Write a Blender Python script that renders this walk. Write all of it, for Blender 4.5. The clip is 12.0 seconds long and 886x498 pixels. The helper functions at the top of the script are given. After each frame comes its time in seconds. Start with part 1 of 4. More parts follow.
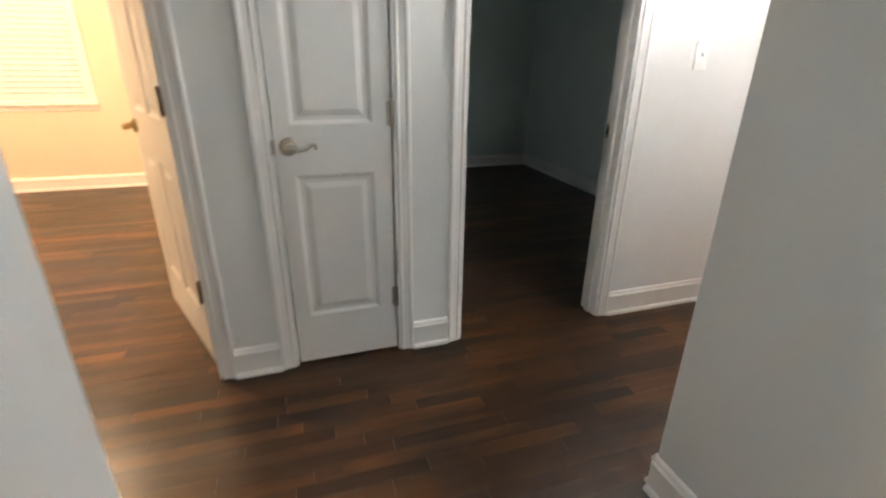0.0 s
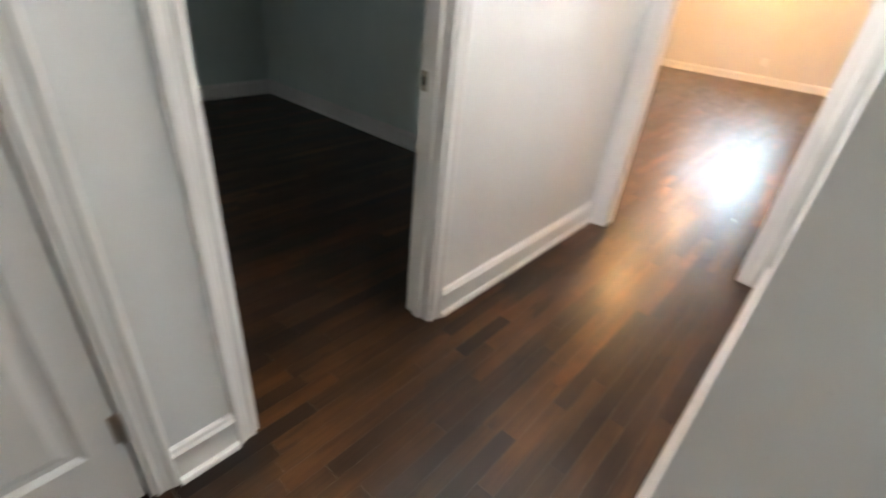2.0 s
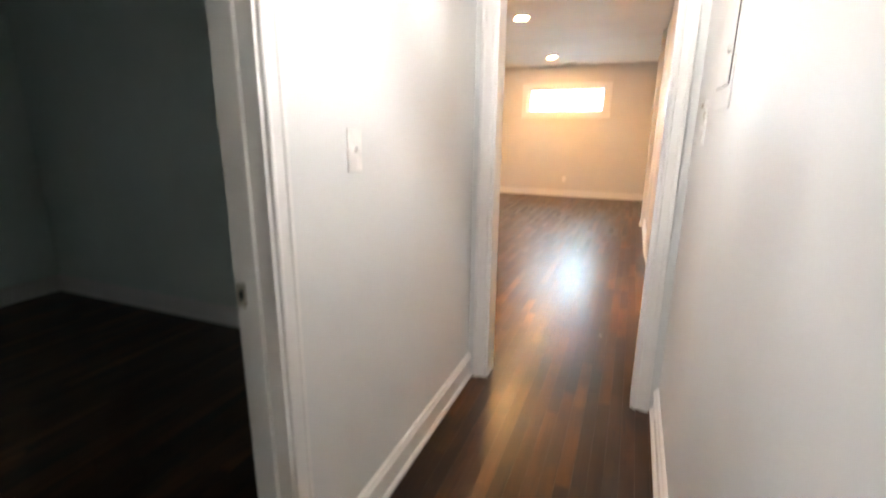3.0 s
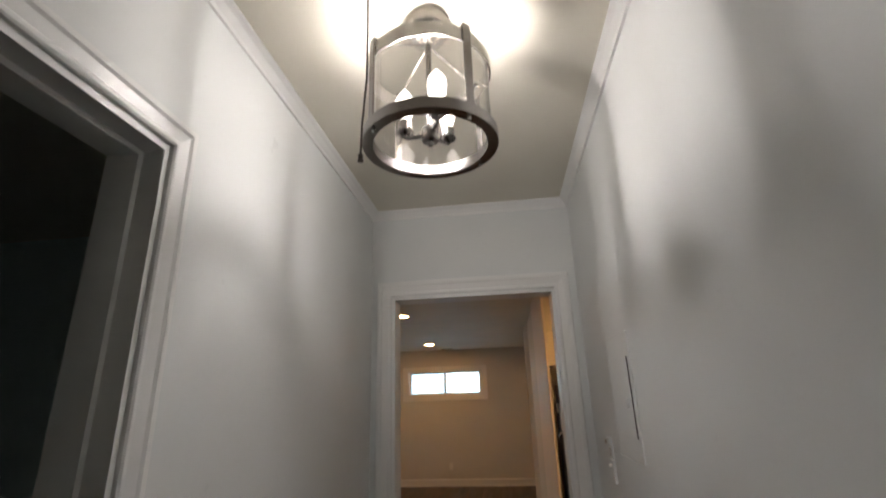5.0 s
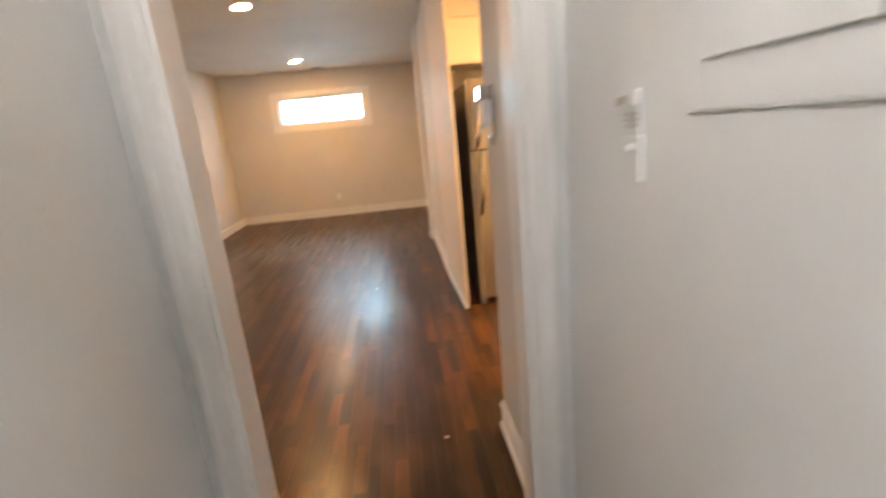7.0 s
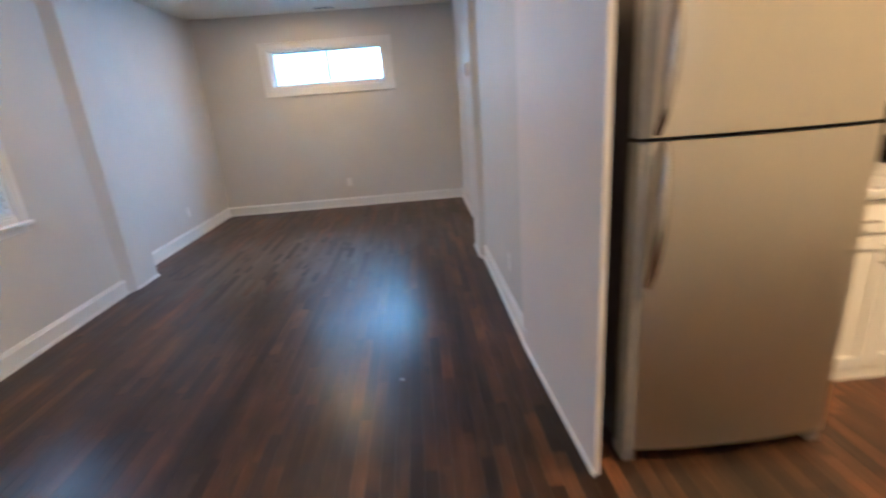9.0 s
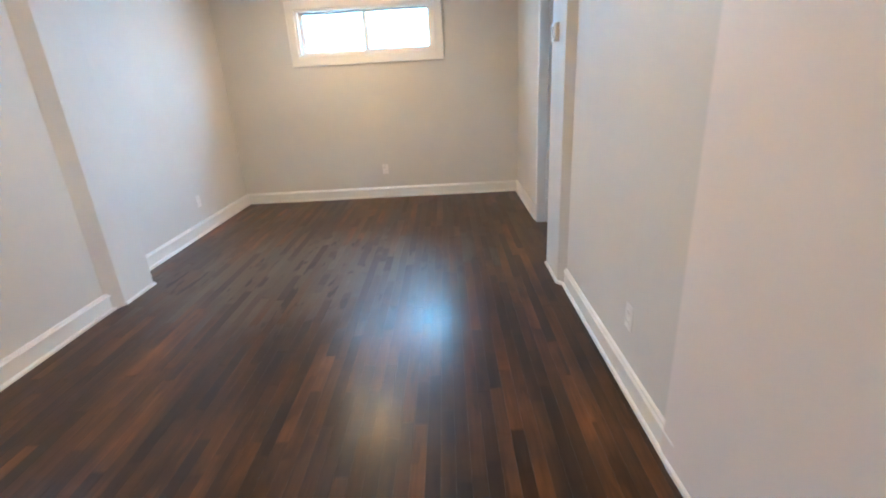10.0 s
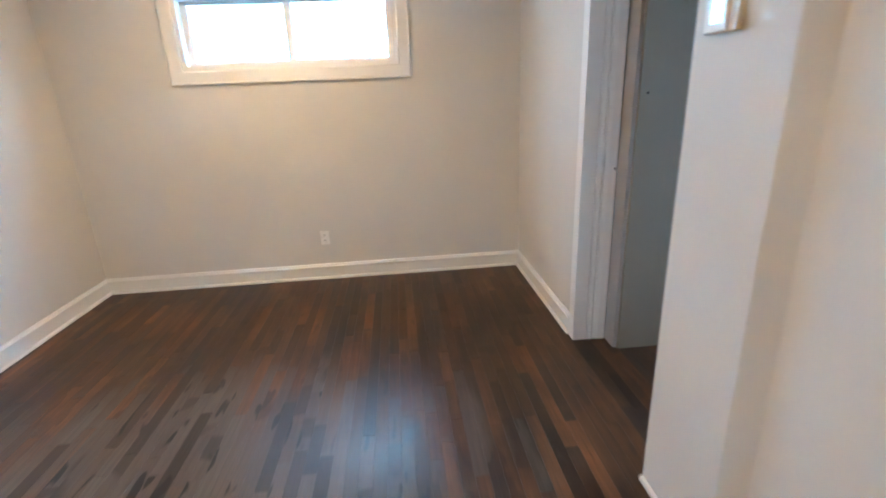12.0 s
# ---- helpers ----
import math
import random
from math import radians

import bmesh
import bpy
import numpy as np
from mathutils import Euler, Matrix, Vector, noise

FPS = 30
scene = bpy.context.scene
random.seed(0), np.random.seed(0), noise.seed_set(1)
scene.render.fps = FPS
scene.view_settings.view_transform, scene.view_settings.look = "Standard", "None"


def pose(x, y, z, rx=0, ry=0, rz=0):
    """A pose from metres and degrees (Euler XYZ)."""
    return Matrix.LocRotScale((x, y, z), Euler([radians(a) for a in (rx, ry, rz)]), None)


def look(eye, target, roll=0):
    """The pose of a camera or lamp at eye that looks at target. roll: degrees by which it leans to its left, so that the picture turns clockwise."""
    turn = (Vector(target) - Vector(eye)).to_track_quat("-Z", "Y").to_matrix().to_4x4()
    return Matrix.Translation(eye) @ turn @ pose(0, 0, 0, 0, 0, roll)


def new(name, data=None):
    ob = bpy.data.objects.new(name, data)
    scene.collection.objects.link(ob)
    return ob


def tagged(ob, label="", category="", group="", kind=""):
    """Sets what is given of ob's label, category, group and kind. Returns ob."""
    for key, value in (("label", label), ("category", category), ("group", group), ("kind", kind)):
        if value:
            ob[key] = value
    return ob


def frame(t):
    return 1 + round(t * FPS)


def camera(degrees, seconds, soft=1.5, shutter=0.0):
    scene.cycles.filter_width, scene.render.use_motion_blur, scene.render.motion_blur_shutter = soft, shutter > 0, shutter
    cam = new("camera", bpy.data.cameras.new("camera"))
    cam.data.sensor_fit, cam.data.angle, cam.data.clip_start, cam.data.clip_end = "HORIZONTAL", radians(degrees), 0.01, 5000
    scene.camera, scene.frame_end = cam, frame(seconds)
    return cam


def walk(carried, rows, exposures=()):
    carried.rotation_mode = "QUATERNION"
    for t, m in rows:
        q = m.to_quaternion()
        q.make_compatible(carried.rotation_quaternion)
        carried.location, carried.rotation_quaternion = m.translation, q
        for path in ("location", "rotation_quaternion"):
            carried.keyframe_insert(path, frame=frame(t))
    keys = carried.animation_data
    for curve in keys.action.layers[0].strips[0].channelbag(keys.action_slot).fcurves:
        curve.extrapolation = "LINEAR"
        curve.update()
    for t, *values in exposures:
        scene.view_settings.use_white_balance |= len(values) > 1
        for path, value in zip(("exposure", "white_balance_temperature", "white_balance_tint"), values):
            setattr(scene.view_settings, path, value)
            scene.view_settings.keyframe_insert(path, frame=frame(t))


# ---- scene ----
cam = camera(87.3, 12.0, soft=1.9, shutter=0.5)
PATH = [
    (0, (1.672, -2.847, 1.23), (-0.089, -2.272, 0.475), 0.8),
    (0.2, (1.59, -2.856, 1.248), (-0.142, -2.166, 0.523), 0.4),
    (0.5, (1.553, -2.816, 1.284), (-0.12, -1.934, 0.631), 1.5),
    (0.6, (1.504, -2.785, 1.286), (-0.135, -1.832, 0.649), 1.8),
    (1, (1.305, -2.682, 1.268), (-0.33, -1.712, 0.646), 1.9),
    (1.5, (1.076, -2.649, 1.241), (-0.443, -1.736, 0.315), 4.2),
    (2, (0.856, -2.562, 1.238), (-0.222, -1.226, 0.211), 5.9),
    (2.2, (0.817, -2.521, 1.244), (-0.098, -1.104, 0.169), 5.7),
    (2.5, (0.769, -2.442, 1.24), (-0.062, -0.862, 0.338), 4.5),
    (2.7, (0.701, -2.349, 1.251), (-0.084, -0.651, 0.542), 3.1),
    (3, (0.64, -2.233, 1.319), (-0.082, -0.436, 0.823), 0.5),
    (3.3, (0.569, -2.117, 1.389), (-0.102, -0.249, 1.146), 0.4),
    (3.5, (0.527, -2.067, 1.435), (-0.026, -0.148, 1.328), -0.4),
    (3.7, (0.502, -2.013, 1.456), (0.11, -0.052, 1.397), 0.7),
    (5.3, (0.512, -2.151, 1.569), (0.312, -0.28, 2.247), -2.6),
    (5.5, (0.478, -2.056, 1.541), (0.315, -0.139, 2.088), -3.9),
    (5.8, (0.419, -1.876, 1.484), (0.438, 0.12, 1.614), -5.7),
    (6, (0.413, -1.784, 1.448), (0.594, 0.203, 1.309), -4.5),
    (6.3, (0.44, -1.600, 1.412), (0.813, 0.314, 0.968), -6.1),
    (6.5, (0.48, -1.48, 1.401), (0.823, 0.443, 0.973), -7.4),
    (6.8, (0.494, -1.232, 1.404), (0.762, 0.704, 0.979), -6.3),
    (7, (0.465, -1.071, 1.392), (0.622, 0.859, 0.891), -5.4),
    (7.2, (0.445, -0.893, 1.372), (0.460, 1.020, 0.790), -4.6),
    (8.8, (0.37, 0.766, 1.383), (0.556, 2.646, 0.727), -5.1),
    (9, (0.338, 0.973, 1.38), (0.413, 2.876, 0.768), -4.5),
    (9.2, (0.301, 1.179, 1.408), (0.243, 3.073, 0.768), -5.0),
    (9.5, (0.206, 1.493, 1.379), (0.112, 3.363, 0.677), -3.6),
    (10, (0.106, 1.978, 1.38), (0.069, 3.853, 0.686), -3.2),
    (10.5, (0.046, 2.481, 1.408), (0.023, 4.366, 0.741), -2.8),
    (11, (0.049, 2.966, 1.416), (0.195, 4.851, 0.763), -2.7),
    (11.5, (0.046, 3.477, 1.403), (0.153, 5.381, 0.798), -2.0),
    (12, (-0.02, 3.943, 1.424), (0.147, 5.835, 0.799), -2.4),
]
walk(cam, [(t, look(eye, target, roll)) for t, eye, target, roll in PATH],
     exposures=[(0.0, 1.76, 6700, 17), (0.4, 2.00, 6650, 18), (1.5, 2.00, 6750, 18), (2.5, 2.04, 6650, 18), (3.0, 1.54, 6850, 19), (3.5, 0.78, 6950, 19), (5.3, -1.04, 6900, 18), (5.6, -0.92, 6900, 18), (6.5, 0.64, 6950, 19), (7.2, 0.90, 6850, 19), (8.8, 0.64, 4400, 9), (9.05, 0.40, 4450, 7), (9.5, 0.88, 4600, 3), (10.5, 1.05, 4690, 4), (12.0, 1.02, 4720, 5)])

# ---------------------------------------------------------------- world and sun
world = bpy.data.worlds.new("sky")
scene.world = world
world.use_nodes = True
wn = world.node_tree.nodes
sky = wn.new("ShaderNodeTexSky")
sky.sky_type, sky.sun_disc = "NISHITA", False
sky.sun_elevation, sky.sun_rotation = radians(48), radians(180)
wn["Background"].inputs["Strength"].default_value = 0.12
world.node_tree.links.new(sky.outputs[0], wn["Background"].inputs["Color"])
sun = new("sun", bpy.data.lights.new("sun", "SUN"))
sun.data.energy, sun.data.angle, sun.data.color = 2.5, radians(0.5), (1.0, 0.95, 0.88)
sun.matrix_basis = look((0, -20, 22), (0, 0, 0))

LAMP_HALL = 3500.0       # radiance of the hall bulbs
LAMP_CAN = 310.0        # radiance of the recessed lamps
LAMP_KITCHEN = 700.0
LAMP_WARM = 245.0
DAY_FAR = 24.0          # radiance of the overcast sky beyond the windows
DAY_LEFT = 6.5
DAY_BED = 0.30
DAY_DOOR = 18.0
# glow outside the passage's added window
DAY_BACK = 1.25
# weak fill glow outside the bedroom's added window
DAY_FILL = 0.12


# ---------------------------------------------------------------- materials
def shader(name):
    m = bpy.data.materials.new(name)
    m.use_nodes = True
    return m, m.node_tree.nodes, m.node_tree.links, m.node_tree.nodes["Principled BSDF"]


def noise_node(N, L, vec, scale, detail=4.0, rough=0.55):
    n = N.new("ShaderNodeTexNoise")
    n.inputs["Scale"].default_value, n.inputs["Detail"].default_value = scale, detail
    n.inputs["Roughness"].default_value = rough
    if vec is not None:
        L.new(vec, n.inputs["Vector"])
    return n


def ramp_node(N, L, fac, stops):
    r = N.new("ShaderNodeValToRGB")
    while len(r.color_ramp.elements) < len(stops):
        r.color_ramp.elements.new(0.5)
    for e, (p, c) in zip(r.color_ramp.elements, stops):
        e.position, e.color = p, (*c, 1.0)
    L.new(fac, r.inputs["Fac"])
    return r


def bump_node(N, L, height, strength, distance, normal=None):
    b = N.new("ShaderNodeBump")
    b.inputs["Strength"].default_value, b.inputs["Distance"].default_value = strength, distance
    L.new(height, b.inputs["Height"])
    if normal is not None:
        L.new(normal, b.inputs["Normal"])
    return b


def paint(name, colour, rough=0.5, vary=0.05, peel=0.10, scuff=0.0, sheen=0.5):
    """Rolled wall paint: blotches at arm's length, orange peel close by."""
    m, N, L, bs = shader(name)
    co = N.new("ShaderNodeTexCoord").outputs["Object"]
    big = noise_node(N, L, co, 1.7, 5)
    lo = tuple(c * (1 - vary) for c in colour)
    hi = tuple(min(1, c * (1 + vary)) for c in colour)
    base = ramp_node(N, L, big.outputs["Fac"], [(0.3, lo), (0.7, hi)])
    out = base.outputs["Color"]
    if scuff:
        marks = noise_node(N, L, co, 9.0, 8, 0.7)
        mask = ramp_node(N, L, marks.outputs["Fac"], [(0.66, (0, 0, 0)), (0.74, (scuff, scuff, scuff))])
        mix = N.new("ShaderNodeMixRGB")
        mix.inputs["Color2"].default_value = (*[c * 0.55 for c in colour], 1)
        L.new(mask.outputs["Color"], mix.inputs["Fac"])
        L.new(out, mix.inputs["Color1"])
        out = mix.outputs["Color"]
    L.new(out, bs.inputs["Base Color"])
    bs.inputs["Roughness"].default_value, bs.inputs["Specular IOR Level"].default_value = rough, sheen
    fine = noise_node(N, L, co, 320, 2)
    wave = noise_node(N, L, co, 3.0, 2)
    b1 = bump_node(N, L, wave.outputs["Fac"], 0.25, 0.01)
    b2 = bump_node(N, L, fine.outputs["Fac"], peel, 0.002, b1.outputs["Normal"])
    L.new(b2.outputs["Normal"], bs.inputs["Normal"])
    return m


def plain(name, colour, rough=0.4, metal=0.0, vary=0.08, scale=25.0, bump=0.05):
    m, N, L, bs = shader(name)
    co = N.new("ShaderNodeTexCoord").outputs["Object"]
    n = noise_node(N, L, co, scale, 5)
    r = ramp_node(N, L, n.outputs["Fac"], [(0.3, tuple(c * (1 - vary) for c in colour)), (0.7, tuple(min(1, c * (1 + vary)) for c in colour))])
    L.new(r.outputs["Color"], bs.inputs["Base Color"])
    bs.inputs["Roughness"].default_value, bs.inputs["Metallic"].default_value = rough, metal
    b = bump_node(N, L, n.outputs["Fac"], bump, 0.002)
    L.new(b.outputs["Normal"], bs.inputs["Normal"])
    return m


def brushed(name, colour, rough, stretch, across=0.0):
    """Brushed metal, its grain drawn out along one axis."""
    m, N, L, bs = shader(name)
    co = N.new("ShaderNodeTexCoord").outputs["Object"]
    mp = N.new("ShaderNodeMapping")
    mp.inputs["Scale"].default_value = stretch
    L.new(co, mp.inputs["Vector"])
    n = noise_node(N, L, mp.outputs["Vector"], 6.0, 6)
    r = ramp_node(N, L, n.outputs["Fac"], [(0.2, tuple(c * 0.9 for c in colour)), (0.8, colour)])
    L.new(r.outputs["Color"], bs.inputs["Base Color"])
    rr = N.new("ShaderNodeMapRange")
    rr.inputs["To Min"].default_value, rr.inputs["To Max"].default_value = rough * 0.85, rough * 1.2
    L.new(n.outputs["Fac"], rr.inputs["Value"])
    L.new(rr.outputs["Result"], bs.inputs["Roughness"])
    bs.inputs["Metallic"].default_value = 1.0
    if across:
        tan = N.new("ShaderNodeTangent")
        tan.direction_type, tan.axis = "RADIAL", "Z"
        L.new(tan.outputs["Tangent"], bs.inputs["Tangent"])
        bs.inputs["Anisotropic"].default_value = across
    b = bump_node(N, L, n.outputs["Fac"], 0.06, 0.001)
    L.new(b.outputs["Normal"], bs.inputs["Normal"])
    return m


def glowing(name, colour, strength):
    m, N, L, bs = shader(name)
    bs.inputs["Base Color"].default_value = (0.9, 0.9, 0.9, 1)
    bs.inputs["Emission Color"].default_value = (*colour, 1)
    bs.inputs["Emission Strength"].default_value = strength
    return m


def clear_glass(name, rough=0.0, tint=(1, 1, 1)):
    m, N, L, bs = shader(name)
    bs.inputs["Base Color"].default_value = (*tint, 1)
    bs.inputs["Transmission Weight"].default_value = 1.0
    bs.inputs["Roughness"].default_value, bs.inputs["IOR"].default_value = rough, 1.45
    return m


def math_node(N, L, op, a, b, c=None):
    n = N.new("ShaderNodeMath")
    n.operation = op
    for k, v in enumerate((a, b, c)):
        if v is None:
            continue
        if isinstance(v, (int, float)):
            n.inputs[k].default_value = v
        else:
            L.new(v, n.inputs[k])
    return n.outputs[0]


def mixed(N, L, fac, a, b, mode="MIX"):
    n = N.new("ShaderNodeMixRGB")
    n.blend_type = mode
    for k, v in zip(("Fac", "Color1", "Color2"), (fac, a, b)):
        if isinstance(v, float):
            n.inputs[k].default_value = v
        elif isinstance(v, tuple):
            n.inputs[k].default_value = (*v, 1)
        else:
            L.new(v, n.inputs[k])
    return n.outputs["Color"]


def floor_wood(name, joined):
    """Dark stained oak strip under a worn satin varnish; each strip takes its own tone, with dark flecks and a greyed
    patch of foot wear and painted daylight sheen.
    """
    m, N, L, bs = shader(name)
    pos = N.new("ShaderNodeNewGeometry").outputs["Position"]
    rnd = N.new("ShaderNodeNewGeometry").outputs["Random Per Island"] if joined else N.new("ShaderNodeObjectInfo").outputs["Random"]
    sep = N.new("ShaderNodeSeparateXYZ")
    L.new(pos, sep.inputs["Vector"])
    x, y = sep.outputs["X"], sep.outputs["Y"]
    off = math_node(N, L, "MULTIPLY", rnd, 53.0)

    def stretched(kx, ky):
        c = N.new("ShaderNodeCombineXYZ")
        L.new(math_node(N, L, "MULTIPLY", x, kx), c.inputs[0])
        L.new(math_node(N, L, "MULTIPLY", y, ky), c.inputs[1])
        L.new(off, c.inputs[2])
        return c.outputs["Vector"]

    grain = noise_node(N, L, stretched(90.0, 4.0), 1.0, 6, 0.6)
    grain.inputs["Distortion"].default_value = 0.5
    blot = noise_node(N, L, stretched(7.0, 1.6), 1.0, 3)
    fleck = noise_node(N, L, stretched(12.0, 2.6), 1.0, 2)
    patch = noise_node(N, L, stretched(2.2, 2.0), 1.0, 1)
    cloud = noise_node(N, L, pos, 1.6, 4, 0.6)
    tone = ramp_node(N, L, rnd, [(0.0, (0.026, 0.0150, 0.0105)), (0.17, (0.036, 0.0192, 0.0117)), (0.30, (0.048, 0.0245, 0.0128)), (0.58, (0.060, 0.0302, 0.0148)),
                                 (0.80, (0.078, 0.0375, 0.0172)), (0.93, (0.100, 0.0460, 0.0195)), (1.0, (0.125, 0.0560, 0.0220))])
    col = mixed(N, L, 0.8, tone.outputs["Color"], ramp_node(N, L, grain.outputs["Fac"], [(0.32, (0.70, 0.68, 0.66)), (0.62, (1.12, 1.10, 1.06))]).outputs["Color"], "MULTIPLY")
    col = mixed(N, L, 0.9, col, ramp_node(N, L, blot.outputs["Fac"], [(0.32, (0.50, 0.50, 0.53)), (0.66, (1.35, 1.30, 1.22))]).outputs["Color"], "MULTIPLY")
    col = mixed(N, L, 0.8, col, ramp_node(N, L, cloud.outputs["Fac"], [(0.34, (0.52, 0.53, 0.55)), (0.66, (1.45, 1.36, 1.22))]).outputs["Color"], "MULTIPLY")
    band = N.new("ShaderNodeCombineXYZ")
    L.new(math_node(N, L, "MULTIPLY", x, 5.5), band.inputs[0])
    L.new(math_node(N, L, "MULTIPLY", y, 0.55), band.inputs[1])
    long_tone = noise_node(N, L, band.outputs["Vector"], 1.0, 2)
    col = mixed(N, L, 0.65, col, ramp_node(N, L, long_tone.outputs["Fac"], [(0.38, (0.55, 0.58, 0.62)), (0.50, (0.95, 0.95, 0.95)), (0.64, (1.50, 1.38, 1.22))]).outputs["Color"], "MULTIPLY")
    # worn patch with a grey daylight sheen painted in: an uneven round area, broken up strip by strip
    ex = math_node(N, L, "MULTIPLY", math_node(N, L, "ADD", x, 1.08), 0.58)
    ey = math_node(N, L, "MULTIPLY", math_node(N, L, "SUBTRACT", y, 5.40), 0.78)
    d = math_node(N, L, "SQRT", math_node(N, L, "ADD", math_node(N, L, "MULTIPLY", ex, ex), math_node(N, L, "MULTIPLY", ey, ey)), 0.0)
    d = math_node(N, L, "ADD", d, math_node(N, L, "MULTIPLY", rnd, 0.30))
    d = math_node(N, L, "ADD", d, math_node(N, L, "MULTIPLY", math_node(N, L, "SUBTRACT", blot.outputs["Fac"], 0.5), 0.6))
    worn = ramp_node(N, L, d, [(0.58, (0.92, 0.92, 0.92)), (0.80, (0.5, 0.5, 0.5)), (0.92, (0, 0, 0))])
    # paler grey tones: worn wood plus reflected daylight put into the colour
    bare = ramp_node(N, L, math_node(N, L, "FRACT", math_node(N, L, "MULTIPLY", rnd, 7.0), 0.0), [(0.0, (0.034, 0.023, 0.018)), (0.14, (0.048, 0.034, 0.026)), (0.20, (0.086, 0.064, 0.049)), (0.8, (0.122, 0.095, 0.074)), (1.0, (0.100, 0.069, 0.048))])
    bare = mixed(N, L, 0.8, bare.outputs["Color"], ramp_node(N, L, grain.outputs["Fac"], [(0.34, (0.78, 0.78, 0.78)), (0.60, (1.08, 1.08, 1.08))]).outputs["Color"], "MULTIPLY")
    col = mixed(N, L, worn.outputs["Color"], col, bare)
    spot = ramp_node(N, L, fleck.outputs["Fac"], [(0.620, (0, 0, 0)), (0.650, (0.92, 0.92, 0.92))])
    rare = math_node(N, L, "MULTIPLY_ADD", worn.outputs["Color"], 0.65, 0.42)
    col = mixed(N, L, math_node(N, L, "MULTIPLY", spot.outputs["Color"], rare), col, (0.012, 0.008, 0.007))
    end = ramp_node(N, L, patch.outputs["Fac"], [(0.635, (0, 0, 0)), (0.665, (0.70, 0.70, 0.70))])
    col = mixed(N, L, math_node(N, L, "MULTIPLY", end.outputs["Color"], rare), col, (0.032, 0.022, 0.017))
    L.new(col, bs.inputs["Base Color"])
    rr = N.new("ShaderNodeMapRange")
    rr.inputs["To Min"].default_value, rr.inputs["To Max"].default_value = 0.24, 0.36
    L.new(blot.outputs["Fac"], rr.inputs["Value"])
    gloss = math_node(N, L, "MULTIPLY_ADD", math_node(N, L, "FRACT", math_node(N, L, "MULTIPLY", rnd, 13.0), 0.0), 0.07, rr.outputs["Result"])
    L.new(math_node(N, L, "MULTIPLY_ADD", worn.outputs["Color"], 0.07, gloss), bs.inputs["Roughness"])
    bs.inputs["Coat Weight"].default_value, bs.inputs["Coat Roughness"].default_value = 0.07, 0.17
    bs.inputs["Specular IOR Level"].default_value = 0.32
    wave = noise_node(N, L, pos, 5.0, 2)
    b0 = bump_node(N, L, wave.outputs["Fac"], 0.12, 0.01)
    b = bump_node(N, L, grain.outputs["Fac"], 0.10, 0.001, b0.outputs["Normal"])
    L.new(b.outputs["Normal"], bs.inputs["Normal"])
    return m


def marble(name):
    m, N, L, bs = shader(name)
    co = N.new("ShaderNodeTexCoord").outputs["Object"]
    n = noise_node(N, L, co, 7.0, 9, 0.7)
    n.inputs["Distortion"].default_value = 1.6
    r = ramp_node(N, L, n.outputs["Fac"], [(0.35, (0.42, 0.40, 0.38)), (0.48, (0.66, 0.64, 0.61)), (0.6, (0.74, 0.72, 0.69)), (0.7, (0.55, 0.52, 0.49))])
    L.new(r.outputs["Color"], bs.inputs["Base Color"])
    bs.inputs["Roughness"].default_value = 0.18
    return m


def outdoors(name, strength, house=False, tint=(0.46, 0.82, 1.0)):
    """Bright hazy distance beyond a window: pale sky over paler walls."""
    m, N, L, bs = shader(name)
    co = N.new("ShaderNodeTexCoord").outputs["Object"]
    mp = N.new("ShaderNodeMapping")
    mp.inputs["Scale"].default_value = (1.2, 1.2, 2.0)
    L.new(co, mp.inputs["Vector"])
    n = noise_node(N, L, mp.outputs["Vector"], 2.3, 3)
    r = ramp_node(N, L, n.outputs["Fac"], [(0.35, tuple(c * 0.88 for c in tint)), (0.5, tint), (0.7, tuple(min(1, c * 1.08) for c in tint))])
    bs.inputs["Base Color"].default_value = (0.5, 0.5, 0.5, 1)
    if house:
        sep = N.new("ShaderNodeSeparateXYZ")
        L.new(co, sep.inputs["Vector"])
        rng_x = N.new("ShaderNodeMapRange")
        rng_x.inputs["From Min"].default_value, rng_x.inputs["From Max"].default_value = -2.6, 1.2
        L.new(sep.outputs["X"], rng_x.inputs["Value"])
        side = ramp_node(N, L, rng_x.outputs["Result"], [(0.0, (0.20, 0.21, 0.22)), (0.48, (0.26, 0.27, 0.28)), (0.56, (1, 1, 1)), (0.68, (1, 1, 1)), (0.74, (0.4, 0.42, 0.45))])
        mul = N.new("ShaderNodeMixRGB")
        mul.blend_type, mul.inputs["Fac"].default_value = "MULTIPLY", 1.0
        L.new(r.outputs["Color"], mul.inputs["Color1"])
        L.new(side.outputs["Color"], mul.inputs["Color2"])
        r = mul
    L.new(r.outputs["Color"], bs.inputs["Emission Color"])
    bs.inputs["Emission Strength"].default_value = strength
    return m


WALL_HALL = paint("hall_wall_paint", (0.770, 0.788, 0.785), 0.55, 0.03, 0.12, 0.25, 0.22)
WALL_LIVING = paint("living_wall_paint", (0.705, 0.695, 0.672), 0.6, 0.03, 0.12, 0.15, 0.25)
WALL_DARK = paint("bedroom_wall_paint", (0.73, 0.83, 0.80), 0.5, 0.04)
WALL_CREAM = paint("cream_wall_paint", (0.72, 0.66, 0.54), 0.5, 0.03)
# dark tan: dimmer, less blue side-door light is put into this colour
WALL_RECESS = paint("recess_toned_down", (0.255, 0.225, 0.170), 0.45, 0.05)
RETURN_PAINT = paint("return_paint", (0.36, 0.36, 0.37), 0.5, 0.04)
PANEL_PAINT = paint("panel_paint", (0.83, 0.785, 0.765), 0.55, 0.02, 0.05)
CEILING = paint("ceiling_paint", (0.73, 0.69, 0.60), 0.7, 0.04, 0.2)
